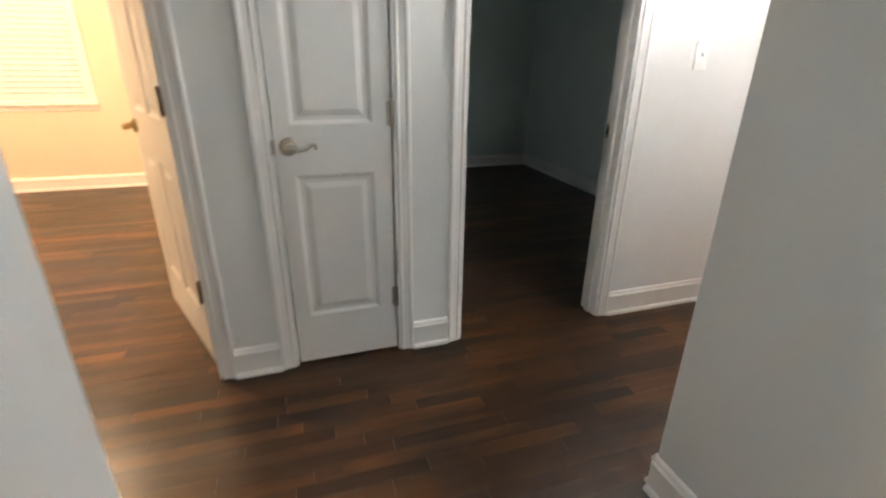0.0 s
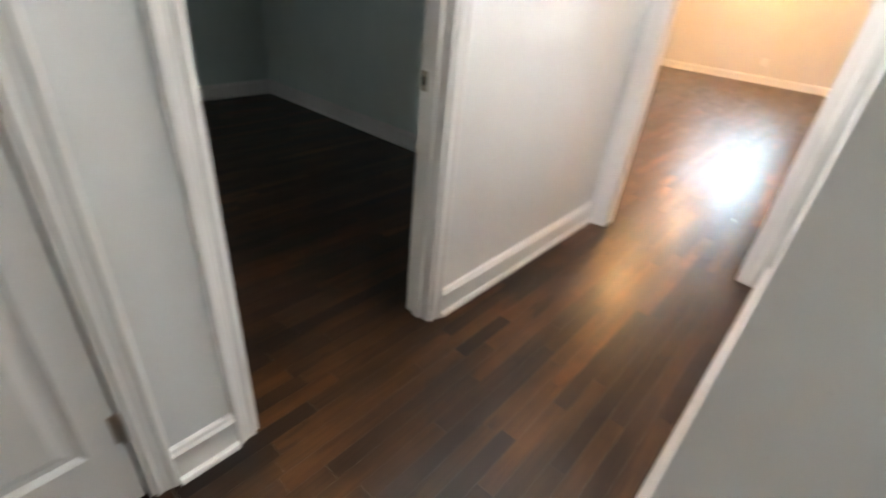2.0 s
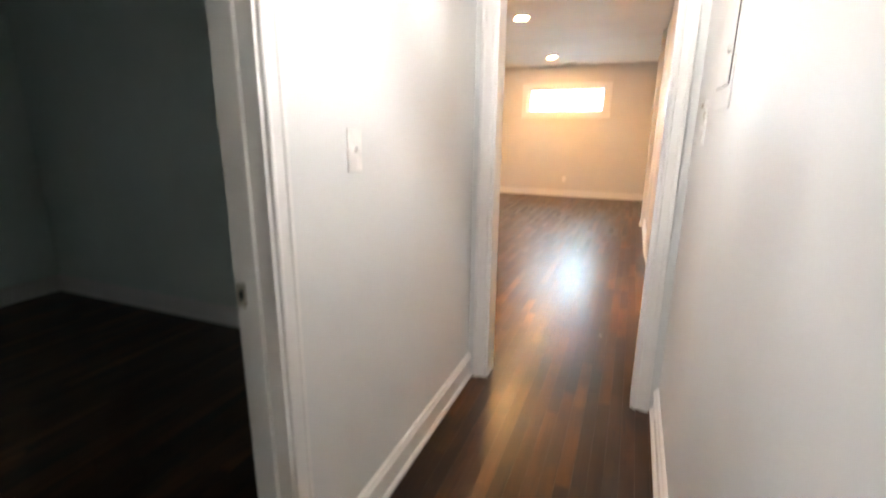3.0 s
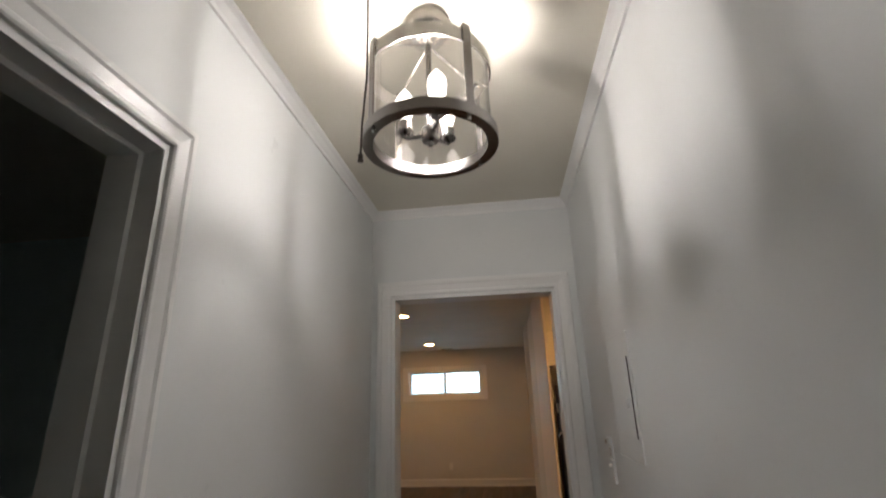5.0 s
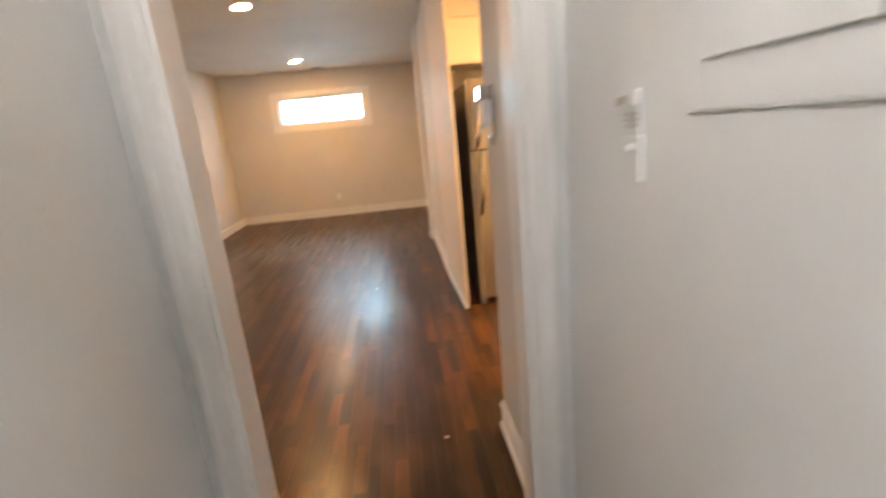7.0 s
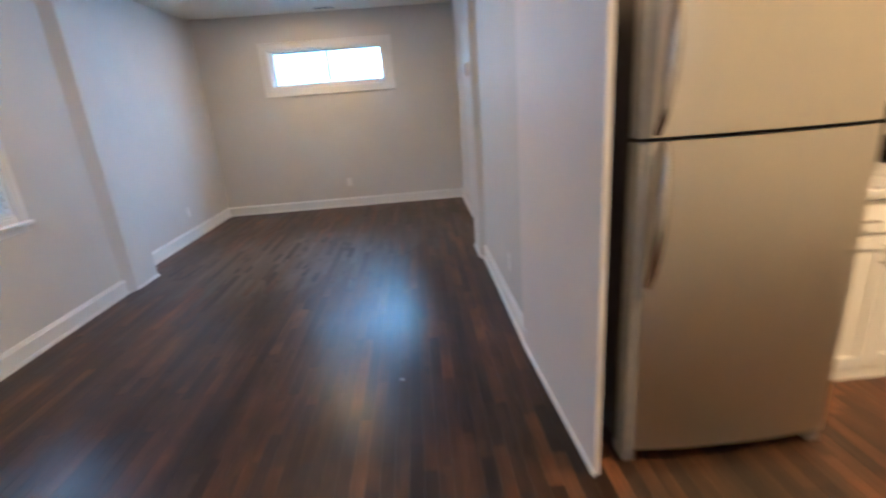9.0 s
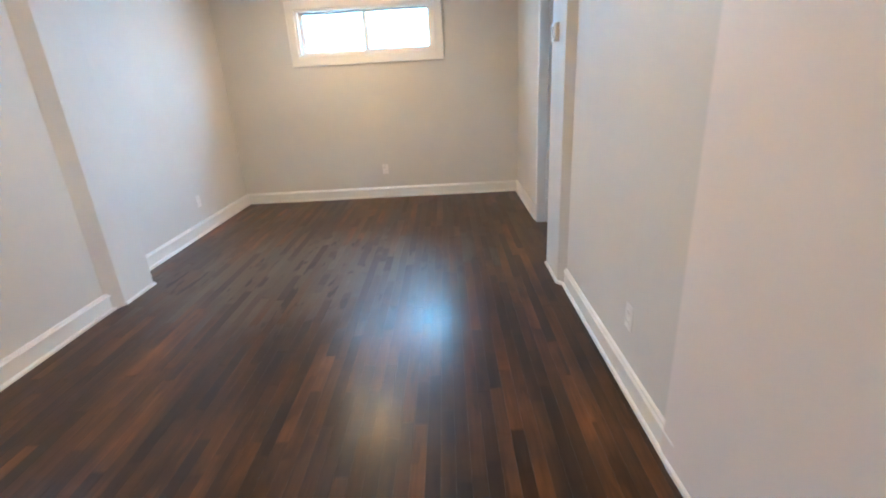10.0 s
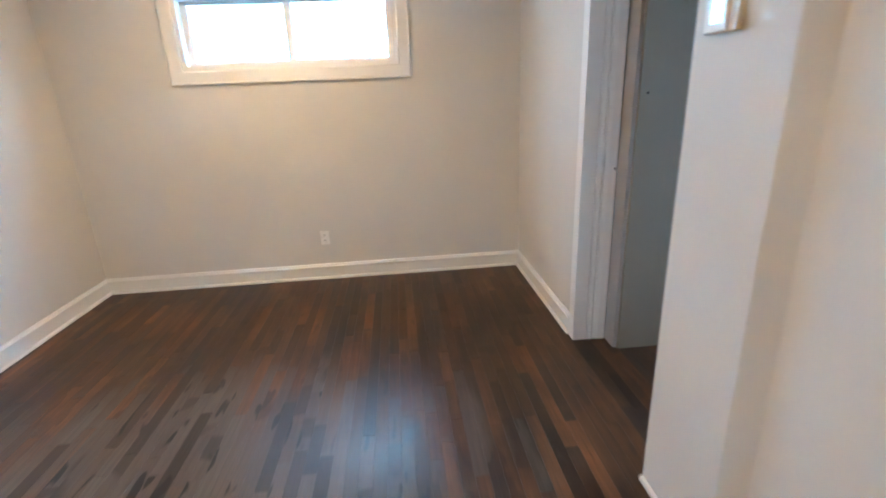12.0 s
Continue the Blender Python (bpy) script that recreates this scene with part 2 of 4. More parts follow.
TRIM = paint("trim_gloss_paint", (0.84, 0.84, 0.83), 0.36, 0.02, 0.04, 0.12)
DOOR_PAINT = paint("door_paint", (0.76, 0.76, 0.75), 0.33, 0.02, 0.06)
PLASTIC = plain("white_plastic", (0.88, 0.87, 0.85), 0.35)
IVORY = plain("ivory_plastic", (0.70, 0.62, 0.50), 0.4)
NICKEL = brushed("satin_nickel", (0.46, 0.41, 0.35), 0.30, (1, 1, 8))
HINGE = plain("worn_hinge_metal", (0.20, 0.17, 0.13), 0.4, 0.8)
LAMP_BRIGHT = plain("polished_nickel", (0.80, 0.77, 0.73), 0.26, 1.0, 0.03)
LAMP_METAL = brushed("lamp_nickel", (0.30, 0.28, 0.265), 0.24, (1, 1, 6))
CHROME = plain("chrome", (0.75, 0.75, 0.75), 0.12, 1.0, 0.03)
BRASS = plain("aged_brass", (0.50, 0.36, 0.16), 0.3, 1.0)
STEEL = brushed("brushed_steel", (0.66, 0.60, 0.50), 0.47, (60, 60, 0.6), 0.6)
HANDLE_STEEL = plain("handle_steel", (0.46, 0.43, 0.40), 0.24, 1.0)
STEEL_GREY = plain("grey_door_edge", (0.30, 0.29, 0.28), 0.4, 0.3)
FRIDGE_SIDE = plain("dark_fridge_side", (0.035, 0.030, 0.028), 0.45)
BLACK = plain("black_enamel", (0.012, 0.012, 0.013), 0.15)
DARK = plain("dark_gap", (0.015, 0.015, 0.015), 0.7)
CAB_PAINT = paint("cabinet_paint", (0.80, 0.77, 0.72), 0.3, 0.02, 0.04)
COUNTER = marble("speckled_counter")
GLASS = clear_glass("window_glass")
SHADE_GLASS = clear_glass("lantern_glass", 0.02)
BULB_GLASS = clear_glass("bulb_glass", 0.05)
BULB_GLASS.node_tree.nodes["Principled BSDF"].inputs["Emission Color"].default_value = (1.0, 0.93, 0.82, 1)
BULB_GLASS.node_tree.nodes["Principled BSDF"].inputs["Emission Strength"].default_value = 6.0
BLIND = plain("blind_slat", (0.82, 0.82, 0.80), 0.45)
bn = BLIND.node_tree
thin, both = bn.nodes.new("ShaderNodeBsdfTranslucent"), bn.nodes.new("ShaderNodeMixShader")
thin.inputs["Color"].default_value = (0.82, 0.82, 0.80, 1)
both.inputs["Fac"].default_value = 0.09
bn.links.new(bn.nodes["Principled BSDF"].outputs[0], both.inputs[1])
bn.links.new(thin.outputs[0], both.inputs[2])
bn.links.new(both.outputs[0], bn.nodes["Material Output"].inputs["Surface"])
CORD = plain("cord_brown", (0.07, 0.05, 0.04), 0.8)
DISPLAY = plain("grey_display", (0.10, 0.12, 0.11), 0.2)
BULB = glowing("bulb_glow", (0.965, 0.985, 0.965), LAMP_HALL)
CAN_GLOW = glowing("recessed_glow", (1.0, 0.54, 0.19), LAMP_CAN)
KITCHEN_GLOW = glowing("kitchen_glow", (1.0, 0.55, 0.19), LAMP_KITCHEN)
WARM_GLOW = glowing("bedroom_glow", (1.0, 0.70, 0.41), LAMP_WARM)
CLOCK = glowing("oven_clock", (0.6, 0.85, 1.0), 2.0)
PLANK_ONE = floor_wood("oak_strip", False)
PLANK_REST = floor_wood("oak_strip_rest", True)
SUBFLOOR = plain("subfloor", (0.012, 0.009, 0.008), 0.8)
CHIP = plain("paint_chip", (0.65, 0.55, 0.5), 0.6)


# ---------------------------------------------------------------- mesh helpers
def box(bm, x0, x1, y0, y1, z0, z1, bevel=0.0):
    m = Matrix.Translation(((x0 + x1) / 2, (y0 + y1) / 2, (z0 + z1) / 2)) @ Matrix.Diagonal((abs(x1 - x0), abs(y1 - y0), abs(z1 - z0), 1))
    got = bmesh.ops.create_cube(bm, size=1.0, matrix=m)
    if bevel:
        edges = {e for v in got["verts"] for e in v.link_edges}
        bmesh.ops.bevel(bm, geom=list(edges), offset=bevel, segments=2, profile=0.6, affect="EDGES")
    return bm


def boxed(*args, bevel=0.0):
    return box(bmesh.new(), *args, bevel=bevel)


def lathe(bm, profile, centre, seg=32, axis="z"):
    """Turns a profile of (radius, height) about an axis through centre."""
    c = Vector(centre)
    rings = []
    for r, h in profile:
        ring = []
        for i in range(seg):
            a = 2 * math.pi * i / seg
            u, v = r * math.cos(a), r * math.sin(a)
            p = {"z": (u, v, h), "x": (h, u, v), "y": (u, h, v)}[axis]
            ring.append(bm.verts.new(c + Vector(p)))
        rings.append(ring)
    for a, b in zip(rings, rings[1:]):
        for i in range(seg):
            j = (i + 1) % seg
            bm.faces.new((a[i], a[j], b[j], b[i]))
    for ring in (rings[0], rings[-1]):
        if len(ring) > 2:
            bm.faces.new(ring)
    bmesh.ops.remove_doubles(bm, verts=bm.verts, dist=1e-6)
    bmesh.ops.recalc_face_normals(bm, faces=bm.faces)
    return bm


def ring_band(bm, r_in, r_out, z0, z1, centre, seg=48):
    c = Vector(centre)
    loops = []
    for r, z in ((r_in, z0), (r_out, z0), (r_out, z1), (r_in, z1)):
        loops.append([bm.verts.new(c + Vector((r * math.cos(2 * math.pi * i / seg), r * math.sin(2 * math.pi * i / seg), z))) for i in range(seg)])
    for k in range(4):
        a, b = loops[k], loops[(k + 1) % 4]
        for i in range(seg):
            j = (i + 1) % seg
            bm.faces.new((a[i], a[j], b[j], b[i]))
    bmesh.ops.recalc_face_normals(bm, faces=bm.faces)
    return bm


def tube(bm, points, radius, seg=10):
    """A round rod along points; radius may be a list."""
    pts = [Vector(p) for p in points]
    radii = radius if isinstance(radius, (list, tuple)) else [radius] * len(pts)
    rings = []
    whole = (pts[-1] - pts[0]).normalized()
    ref = min((Vector((0, 0, 1)), Vector((1, 0, 0)), Vector((0, 1, 0))), key=lambda a: abs(a.dot(whole)))
    for i, p in enumerate(pts):
        d = (pts[min(i + 1, len(pts) - 1)] - pts[max(i - 1, 0)]).normalized()
        side = d.cross(ref).normalized()
        up = side.cross(d)
        rings.append([bm.verts.new(p + radii[i] * (math.cos(2 * math.pi * k / seg) * side + math.sin(2 * math.pi * k / seg) * up)) for k in range(seg)])
    for a, b in zip(rings, rings[1:]):
        for k in range(seg):
            j = (k + 1) % seg
            bm.faces.new((a[k], a[j], b[j], b[k]))
    bm.faces.new(rings[0])
    bm.faces.new(rings[-1])
    bmesh.ops.recalc_face_normals(bm, faces=bm.faces)
    return bm


def sweep(bm, profile, stations, closed=False):
    """Joins copies of a profile: stations are functions from a profile point to a place."""
    loops = [[bm.verts.new(place(p)) for p in profile] for place in stations]
    n = len(profile)
    pairs = list(zip(loops, loops[1:])) + ([(loops[-1], loops[0])] if closed else [])
    for a, b in pairs:
        for i in range(n):
            j = (i + 1) % n
            bm.faces.new((a[i], a[j], b[j], b[i]))
    if not closed:
        bm.faces.new(loops[0])
        bm.faces.new(loops[-1])
    bmesh.ops.recalc_face_normals(bm, faces=bm.faces)
    return bm


def world_place(ob):
    p = Vector((0, 0, 0))
    while ob is not None:
        p += ob.location
        ob = ob.parent
    return p


def linked(name, bm, material, smooth=False):
    me = bpy.data.meshes.new(name)
    bm.to_mesh(me)
    bm.free()
    me.materials.append(material)
    if smooth:
        me.shade_smooth()
        me.set_sharp_from_angle(angle=radians(40))
    return new(name, me)


def part(name, bm, material, parent, label="", smooth=False, local=False):
    """One mesh under a thing or a part; its mesh is given in world places unless local."""
    if not local:
        bmesh.ops.translate(bm, verts=bm.verts, vec=-world_place(parent))
    ob = linked(name, bm, material, smooth)
    ob.parent = parent
    if label:
        tagged(ob, label)
    return ob


def thing(name, place, label, category, group="", kind=""):
    ob = new(name)
    ob.empty_display_size = 0.1
    ob.location = place
    return tagged(ob, label, category, group, kind)


def setting(name, bm, material, label="", category=""):
    return tagged(linked(name, bm, material), label, category, "", "structure")


def wall_boxes(bm, axis, d0, d1, s0, s1, z1, openings):
    """A wall from d0 to d1 in depth and s0 to s1 along, with openings (a, b, low, high)."""
    def put(a, b, lo, hi):
        if b - a > 1e-4 and hi - lo > 1e-4:
            box(bm, d0, d1, a, b, lo, hi) if axis == "x" else box(bm, a, b, d0, d1, lo, hi)
    at = s0
    for a, b, lo, hi in sorted(openings):
        put(at, a, 0, z1)
        put(a, b, 0, lo)
        put(a, b, hi, z1)
        at = b
    put(at, s1, 0, z1)
    return bm


def wall(name, axis, d0, d1, s0, s1, z1, material, openings=(), label=""):
    return setting(name, wall_boxes(bmesh.new(), axis, d0, d1, s0, s1, z1, openings), material, label, "wall")


BASE_PROFILE = [(0, 0.001), (0.028, 0.001), (0.028, 0.010), (0.025, 0.017), (0.018, 0.021), (0.015, 0.022), (0.015, 0.098),
                (0.021, 0.102), (0.021, 0.110), (0.014, 0.118), (0.011, 0.127), (0.005, 0.131), (0, 0.131)]
SHOE_PROFILE = [(0, 0.001), (0.013, 0.001), (0.013, 0.010), (0.010, 0.017), (0.004, 0.021), (0, 0.022)]


def run(bm, profile, p0, p1, normal):
    n = Vector((normal[0], normal[1], 0))
    return sweep(bm, profile, [lambda q, e=Vector((*p, 0)): e + n * q[0] + Vector((0, 0, q[1])) for p in (p0, p1)])


def baseboard(p0, p1, normal, profile=BASE_PROFILE, label="white painted baseboard with rounded cap and shoe moulding"):
    return setting("baseboard", run(bmesh.new(), profile, p0, p1, normal), TRIM, label, "baseboard")


CASING = [(0.0, 0.0), (0.0, 0.011), (0.004, 0.014), (0.012, 0.014), (0.016, 0.011), (0.040, 0.015), (0.046, 0.019), (0.058, 0.019), (0.062, 0.015), (0.062, 0.0)]


def casing(name, to_world, a, b, top, width=0.056, closed_low=None, material=None, label="white painted moulded door casing"):
    """Mitred casing round an opening a..b; to_world(s, z, d)."""
    k = width / 0.062
    prof = [(u * k, d) for u, d in CASING]
    if closed_low is None:
        st = [lambda q: to_world(a - q[0], 0.002, q[1]), lambda q: to_world(a - q[0], top + q[0], q[1]),
              lambda q: to_world(b + q[0], top + q[0], q[1]), lambda q: to_world(b + q[0], 0.002, q[1])]
        bm = sweep(bmesh.new(), prof, st)
    else:
        lo = closed_low
        st = [lambda q: to_world(a - q[0], lo - q[0], q[1]), lambda q: to_world(a - q[0], top + q[0], q[1]),
              lambda q: to_world(b + q[0], top + q[0], q[1]), lambda q: to_world(b + q[0], lo - q[0], q[1])]
        bm = sweep(bmesh.new(), prof, st, closed=True)
    return setting(name, bm, material or TRIM, label, "trim")


# ---------------------------------------------------------------- large structure
HL, HR = -0.100, 0.862           # hall side walls
HC, LC = 2.480, 2.575            # hall and living ceilings
DW = 0.757                       # clear width of the doorway to the living room
FAR = 7.690

setting("floor", boxed(-3.9, 4.4, -6.8, 8.0, -0.12, -0.013), SUBFLOOR, "dark subfloor under stained oak strips", "floor")

wall("wall_hall_left", "x", HL - 0.115, HL, -4.6, 0.0, HC, WALL_HALL,
     [(-3.975, -3.213, 0, 2.045), (-2.922, -2.463, 0, 2.045), (-2.187, -1.424, 0, 2.045)], "pale blue-grey painted hall wall with three doorways")
wall("wall_hall_right", "x", HR, HR + 0.115, -1.890, 0.0, HC, WALL_HALL, (), "pale grey painted hall wall with vertical light streaks")
wall("wall_passage_right", "y", -1.890, -1.775, HR + 0.115, 3.6, HC, WALL_HALL, (), "grey painted passage wall")
wall("wall_passage_left", "y", -3.350, -3.235, HR, 3.6, HC, WALL_HALL, (), "pale blue-grey painted passage wall")
wall("wall_passage_end", "x", 3.6, 3.7, -3.350, -1.775, HC, WALL_HALL, [(-3.0, -2.1, 0.9, 2.0)], "plain painted end wall with an added, unseen window")
wall("wall_hall_back_right", "x", HR, HR + 0.115, -4.6, -3.350, HC, WALL_HALL)
wall("wall_hall_back", "y", -4.7, -4.6, HL - 0.115, HR + 0.115, HC, WALL_HALL)
wall("wall_hall_end", "y", 0.0, 0.115, -3.8, 4.3, 2.7, WALL_HALL, [(0.0, DW, 0, 2.042)], "pale blue-grey wall with a cased opening")
setting("ceiling", boxed(HL - 0.115, HR + 0.115, -4.7, 0.0, HC, HC + 0.1), CEILING, "off-white painted hall ceiling", "ceiling")
setting("ceiling", boxed(HR + 0.115, 3.7, -3.35, -1.775, HC, HC + 0.1), CEILING, "off-white painted passage ceiling", "ceiling")

# bedrooms beyond the hall
# the second opening holds an unseen window added to lift the dim bedroom
wall("wall_bedroom_far", "x", -3.80, -3.69, -6.7, 0.0, HC, WALL_DARK, [(-5.60, -4.60, 0.815, 2.0), (-2.10, -1.50, 0.90, 2.0)], "bedroom wall in shade")
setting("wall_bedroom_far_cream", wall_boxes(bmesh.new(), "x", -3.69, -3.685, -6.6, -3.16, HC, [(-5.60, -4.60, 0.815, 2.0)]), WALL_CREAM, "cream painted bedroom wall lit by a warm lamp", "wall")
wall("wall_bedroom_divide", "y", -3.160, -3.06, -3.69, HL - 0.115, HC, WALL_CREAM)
wall("wall_closet_side", "y", -2.36, -2.26, -3.69, HL - 0.115, HC, WALL_DARK)
wall("wall_closet_back", "x", -0.95, -0.85, -3.06, -2.36, HC, WALL_DARK)
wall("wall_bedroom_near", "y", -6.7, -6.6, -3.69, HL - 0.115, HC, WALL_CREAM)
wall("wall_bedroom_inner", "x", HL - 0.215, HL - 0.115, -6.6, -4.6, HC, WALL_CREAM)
setting("wall_bedroom_end", boxed(-3.69, HL - 0.115, -0.006, -0.001, 0, HC), WALL_DARK, "dim grey-green bedroom wall", "wall")
setting("ceiling", boxed(-3.8, HL - 0.115, -6.7, 0.0, HC, HC + 0.1), CEILING, "off-white bedroom ceiling", "ceiling")

# living room and kitchen
LW = -2.243
WT = LC + 0.05                    # walls run up into the ceiling
wall("wall_living_left", "x", LW - 0.16, LW, 0.115, 4.93, WT, WALL_LIVING, [(3.13, 4.035, 0.835, 2.10)], "greige painted wall with a blind-covered window")
pil = bmesh.new()
sweep(pil, [(LW - 0.16, 4.93), (LW + 0.002, 4.79), (-2.190, 4.890), (-2.190, 5.228), (LW - 0.16, 5.228)],
      [lambda q: Vector((q[0], q[1], 0)), lambda q: Vector((q[0], q[1], WT))])
setting("wall_pier", pil, WALL_LIVING, "shallow greige wall pier with a splayed edge", "wall")
wall("wall_living_left_far", "x", -2.60, -2.424, 5.228, FAR, WT, WALL_LIVING, (), "greige painted wall lit by daylight")
wall("wall_living_far", "y", FAR, FAR + 0.16, -2.60, 2.4, WT, WALL_LIVING, [(-1.512, 0.036, 1.665, 2.150)], "greige painted end wall with a high wide window")
wall("wall_living_right", "x", 0.875, 0.998, 3.36, 4.862, WT, WALL_LIVING, (), "greige painted partition wall")
post = bmesh.new()
sweep(post, [(0.875, 4.862), (0.826, 4.918), (0.826, 5.279), (0.998, 5.279), (0.998, 4.862)],
      [lambda q: Vector((q[0], q[1], 0)), lambda q: Vector((q[0], q[1], WT))])
setting("wall_post", post, WALL_LIVING, "greige painted wall post with a splayed edge at a doorway", "wall")
wall("wall_living_right_far", "x", 0.966, 1.145, 6.352, FAR, WT, WALL_LIVING, (), "greige painted wall beside a doorway")
setting("wall_header", boxed(0.966, 1.10, 5.279, 6.352, 2.06, WT), WALL_LIVING, "wall above a doorway", "wall")
pan = bmesh.new()
sweep(pan, [(0.892, 2.342), (0.913, 2.342), (0.913, 3.359), (0.856, 3.359), (0.858, 3.29)],
      [lambda q: Vector((q[0], q[1], 0)), lambda q: Vector((q[0], q[1], WT - 0.003))])
setting("wall_partition", pan, PANEL_PAINT, "thin painted partition panel beside the refrigerator", "wall")
setting("wall_stub", boxed(0.842, 0.960, 0.115, 0.845, 0, WT), WALL_LIVING, "short painted wall between doorway and kitchen", "wall")
wall("wall_kitchen_back", "y", 3.36, 3.46, 0.998, 4.3, WT, WALL_LIVING, (), "painted kitchen wall")
wall("wall_kitchen_right", "x", 4.2, 4.3, 0.115, 3.36, WT, WALL_LIVING, ())
CEIL = [(0.115, 0.030), (4.86, 0.030), (4.98, 0.024), (5.10, 0.010), (5.22, 0.000), (5.36, -0.006), (5.52, -0.010), (5.62, -0.009), (5.68, 0.000), (FAR + 0.16, 0.0), (FAR + 0.16, 0.14), (0.115, 0.14)]
setting("ceiling", sweep(bmesh.new(), CEIL, [lambda q: Vector((-2.60, q[0], LC + q[1])), lambda q: Vector((4.3, q[0], LC + q[1]))]), CEILING, "off-white living room ceiling with a shallow plastered step", "ceiling")

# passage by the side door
# wall colour darkened to hold back the side door's daylight
setting("wall_recess", boxed(1.165, 2.3, 6.200, 6.35, 0, WT), WALL_RECESS, "recess wall with screw holes, toned dark tan against bluish daylight", "wall")
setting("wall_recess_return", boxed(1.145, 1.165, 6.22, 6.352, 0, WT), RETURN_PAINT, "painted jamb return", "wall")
wall("wall_recess_near", "y", 4.80, 4.90, 0.998, 2.3, WT, WALL_LIVING)
wall("wall_recess_end", "x", 2.3, 2.4, 4.8, FAR, WT, WALL_LIVING, [(5.15, 6.05, 0.15, 2.02)])

for x, y, z, of in ((1.205, 6.200, 1.40, "dark tan recess wall"), (1.128, 6.327, 1.02, "white doorway jamb")):
    s = thing("screw", (x, y, z), "dark screw in a " + of, "screw", "screws by the side doorway")
    part("screw_head", lathe(bmesh.new(), [(0, -0.003), (0.004, -0.003), (0.006, -0.001), (0.006, 0.001)], (x, y - 0.001, z), 12, "y"), DARK, s)

# baseboards
for p0, p1, n in [((HL, -3.158), (HL, -2.977), (1, 0)), ((HL, -2.408), (HL, -2.242), (1, 0)), ((HL, -1.368), (HL, -0.001), (1, 0)),
                  ((HR, -0.001), (HR, -1.892), (-1, 0)), ((HR - 0.001, -1.890), (3.6, -1.890), (0, -1)), ((3.6, -3.235), (HR, -3.235), (0, 1)),
                  ((LW, 0.12), (LW, 4.835), (1, 0)), ((-2.424, 5.230), (-2.424, FAR), (1, 0)), ((-2.424, FAR), (0.966, FAR), (0, -1)),
                  ((0.966, FAR), (0.966, 6.415), (-1, 0)), ((0.875, 4.868), (0.875, 3.285), (-1, 0)), ((0.842, 0.845), (0.842, 0.19), (-1, 0)),
                  ((LW, 0.115), (-0.072, 0.115), (0, 1)),
                  ((-3.690, -0.006), (HL - 0.16, -0.006), (0, -1)), ((-3.69, -2.26), (-3.69, -0.006), (1, 0)), ((-3.685, -6.6), (-3.685, -3.16), (1, 0)),
                  ((HL - 0.16, -3.16), (-3.69, -3.16), (0, -1))]:
    baseboard(p0, p1, n)
for p0, p1, n in [((-2.190, 4.890), (-2.190, 5.238), (1, 0)), ((0.826, 5.281), (0.826, 4.908), (-1, 0)), ((0.858, 3.29), (0.892, 2.334), (-0.999, -0.036)),
                  ((-2.190, 5.228), (-2.412, 5.228), (0, 1)), ((0.875, 4.862), (0.826, 4.918), (-0.753, -0.658))]:
    baseboard(p0, p1, n, SHOE_PROFILE, "white painted quarter-round shoe moulding")

# crown moulding of the hall
CROWN = [(0, 0), (0.034, 0), (0.034, -0.006), (0.022, -0.016), (0.010, -0.034), (0.008, -0.044), (0, -0.044)]
for p0, p1, n in [((HL, -4.6), (HL, -0.001), (1, 0)), ((HR, -1.89), (HR, -0.001), (-1, 0)), ((HL, 0), (HR, 0), (0, -1))]:
    ob = setting("trim", run(bmesh.new(), CROWN, p0, p1, n), TRIM, "narrow white crown moulding", "trim")
    ob.location.z = HC - 0.0005

# casings and jambs
hall_left = lambda s, z, d: Vector((HL + d, s, z))
casing("trim", hall_left, -3.975, -3.213, 2.045)
casing("trim", hall_left, -2.922, -2.463, 2.045)
casing("trim", hall_left, -2.187, -1.424, 2.045)
casing("trim", lambda s, z, d: Vector((s, -d, z)), 0.0, DW, 2.042, 0.070)
casing("trim", lambda s, z, d: Vector((s, 0.115 + d, z)), 0.0, DW, 2.042, 0.070)


def jamb(name, axis, d0, d1, a, b, top, stop=None):
    """Lining of a doorway, 1.6 cm thick, with a door stop."""
    bm = bmesh.new()
    t = 0.016
    def put(s0, s1, e0, e1, z0, z1):
        box(bm, e0, e1, s0, s1, z0, z1) if axis == "x" else box(bm, s0, s1, e0, e1, z0, z1)
    put(a - 0.004, a + t - 0.004, d0, d1, 0.002, top)
    put(b - t + 0.004, b + 0.004, d0, d1, 0.002, top)
    put(a + t - 0.004, b - t + 0.004, d0, d1, top - t, top + 0.003)
    if stop:
        put(a + t - 0.004, a + t + 0.007, stop[0], stop[1], 0.002, top - t)
        put(b - t - 0.007, b - t + 0.004, stop[0], stop[1], 0.002, top - t)
        put(a + t + 0.007, b - t - 0.007, stop[0], stop[1], top - t - 0.011, top - t)
    return setting(name, bm, TRIM, "white painted door jamb with stop", "trim")


jamb("trim", "x", HL - 0.118, HL + 0.003, -2.187, -1.424, 2.045, (HL - 0.075, HL - 0.040))
jamb("trim", "x", HL - 0.118, HL + 0.003, -3.975, -3.213, 2.045, (HL - 0.075, HL - 0.040))
jamb("trim", "x", HL - 0.118, HL + 0.003, -2.922, -2.463, 2.045)
jamb("trim", "y", -0.003, 0.118, 0.0, DW, 2.042)
# strike plate on the dark bedroom's jamb
sp = thing("strike_plate", (-0.19, -1.437, 0.933), "satin nickel strike plate on a white door jamb", "strike plate")
part("plate", boxed(-0.214, -0.182, -1.4385, -1.4360, 0.900, 0.962), NICKEL, sp)
part("latch_hole", boxed(-0.206, -0.192, -1.4395, -1.4380, 0.918, 0.945), DARK, sp)
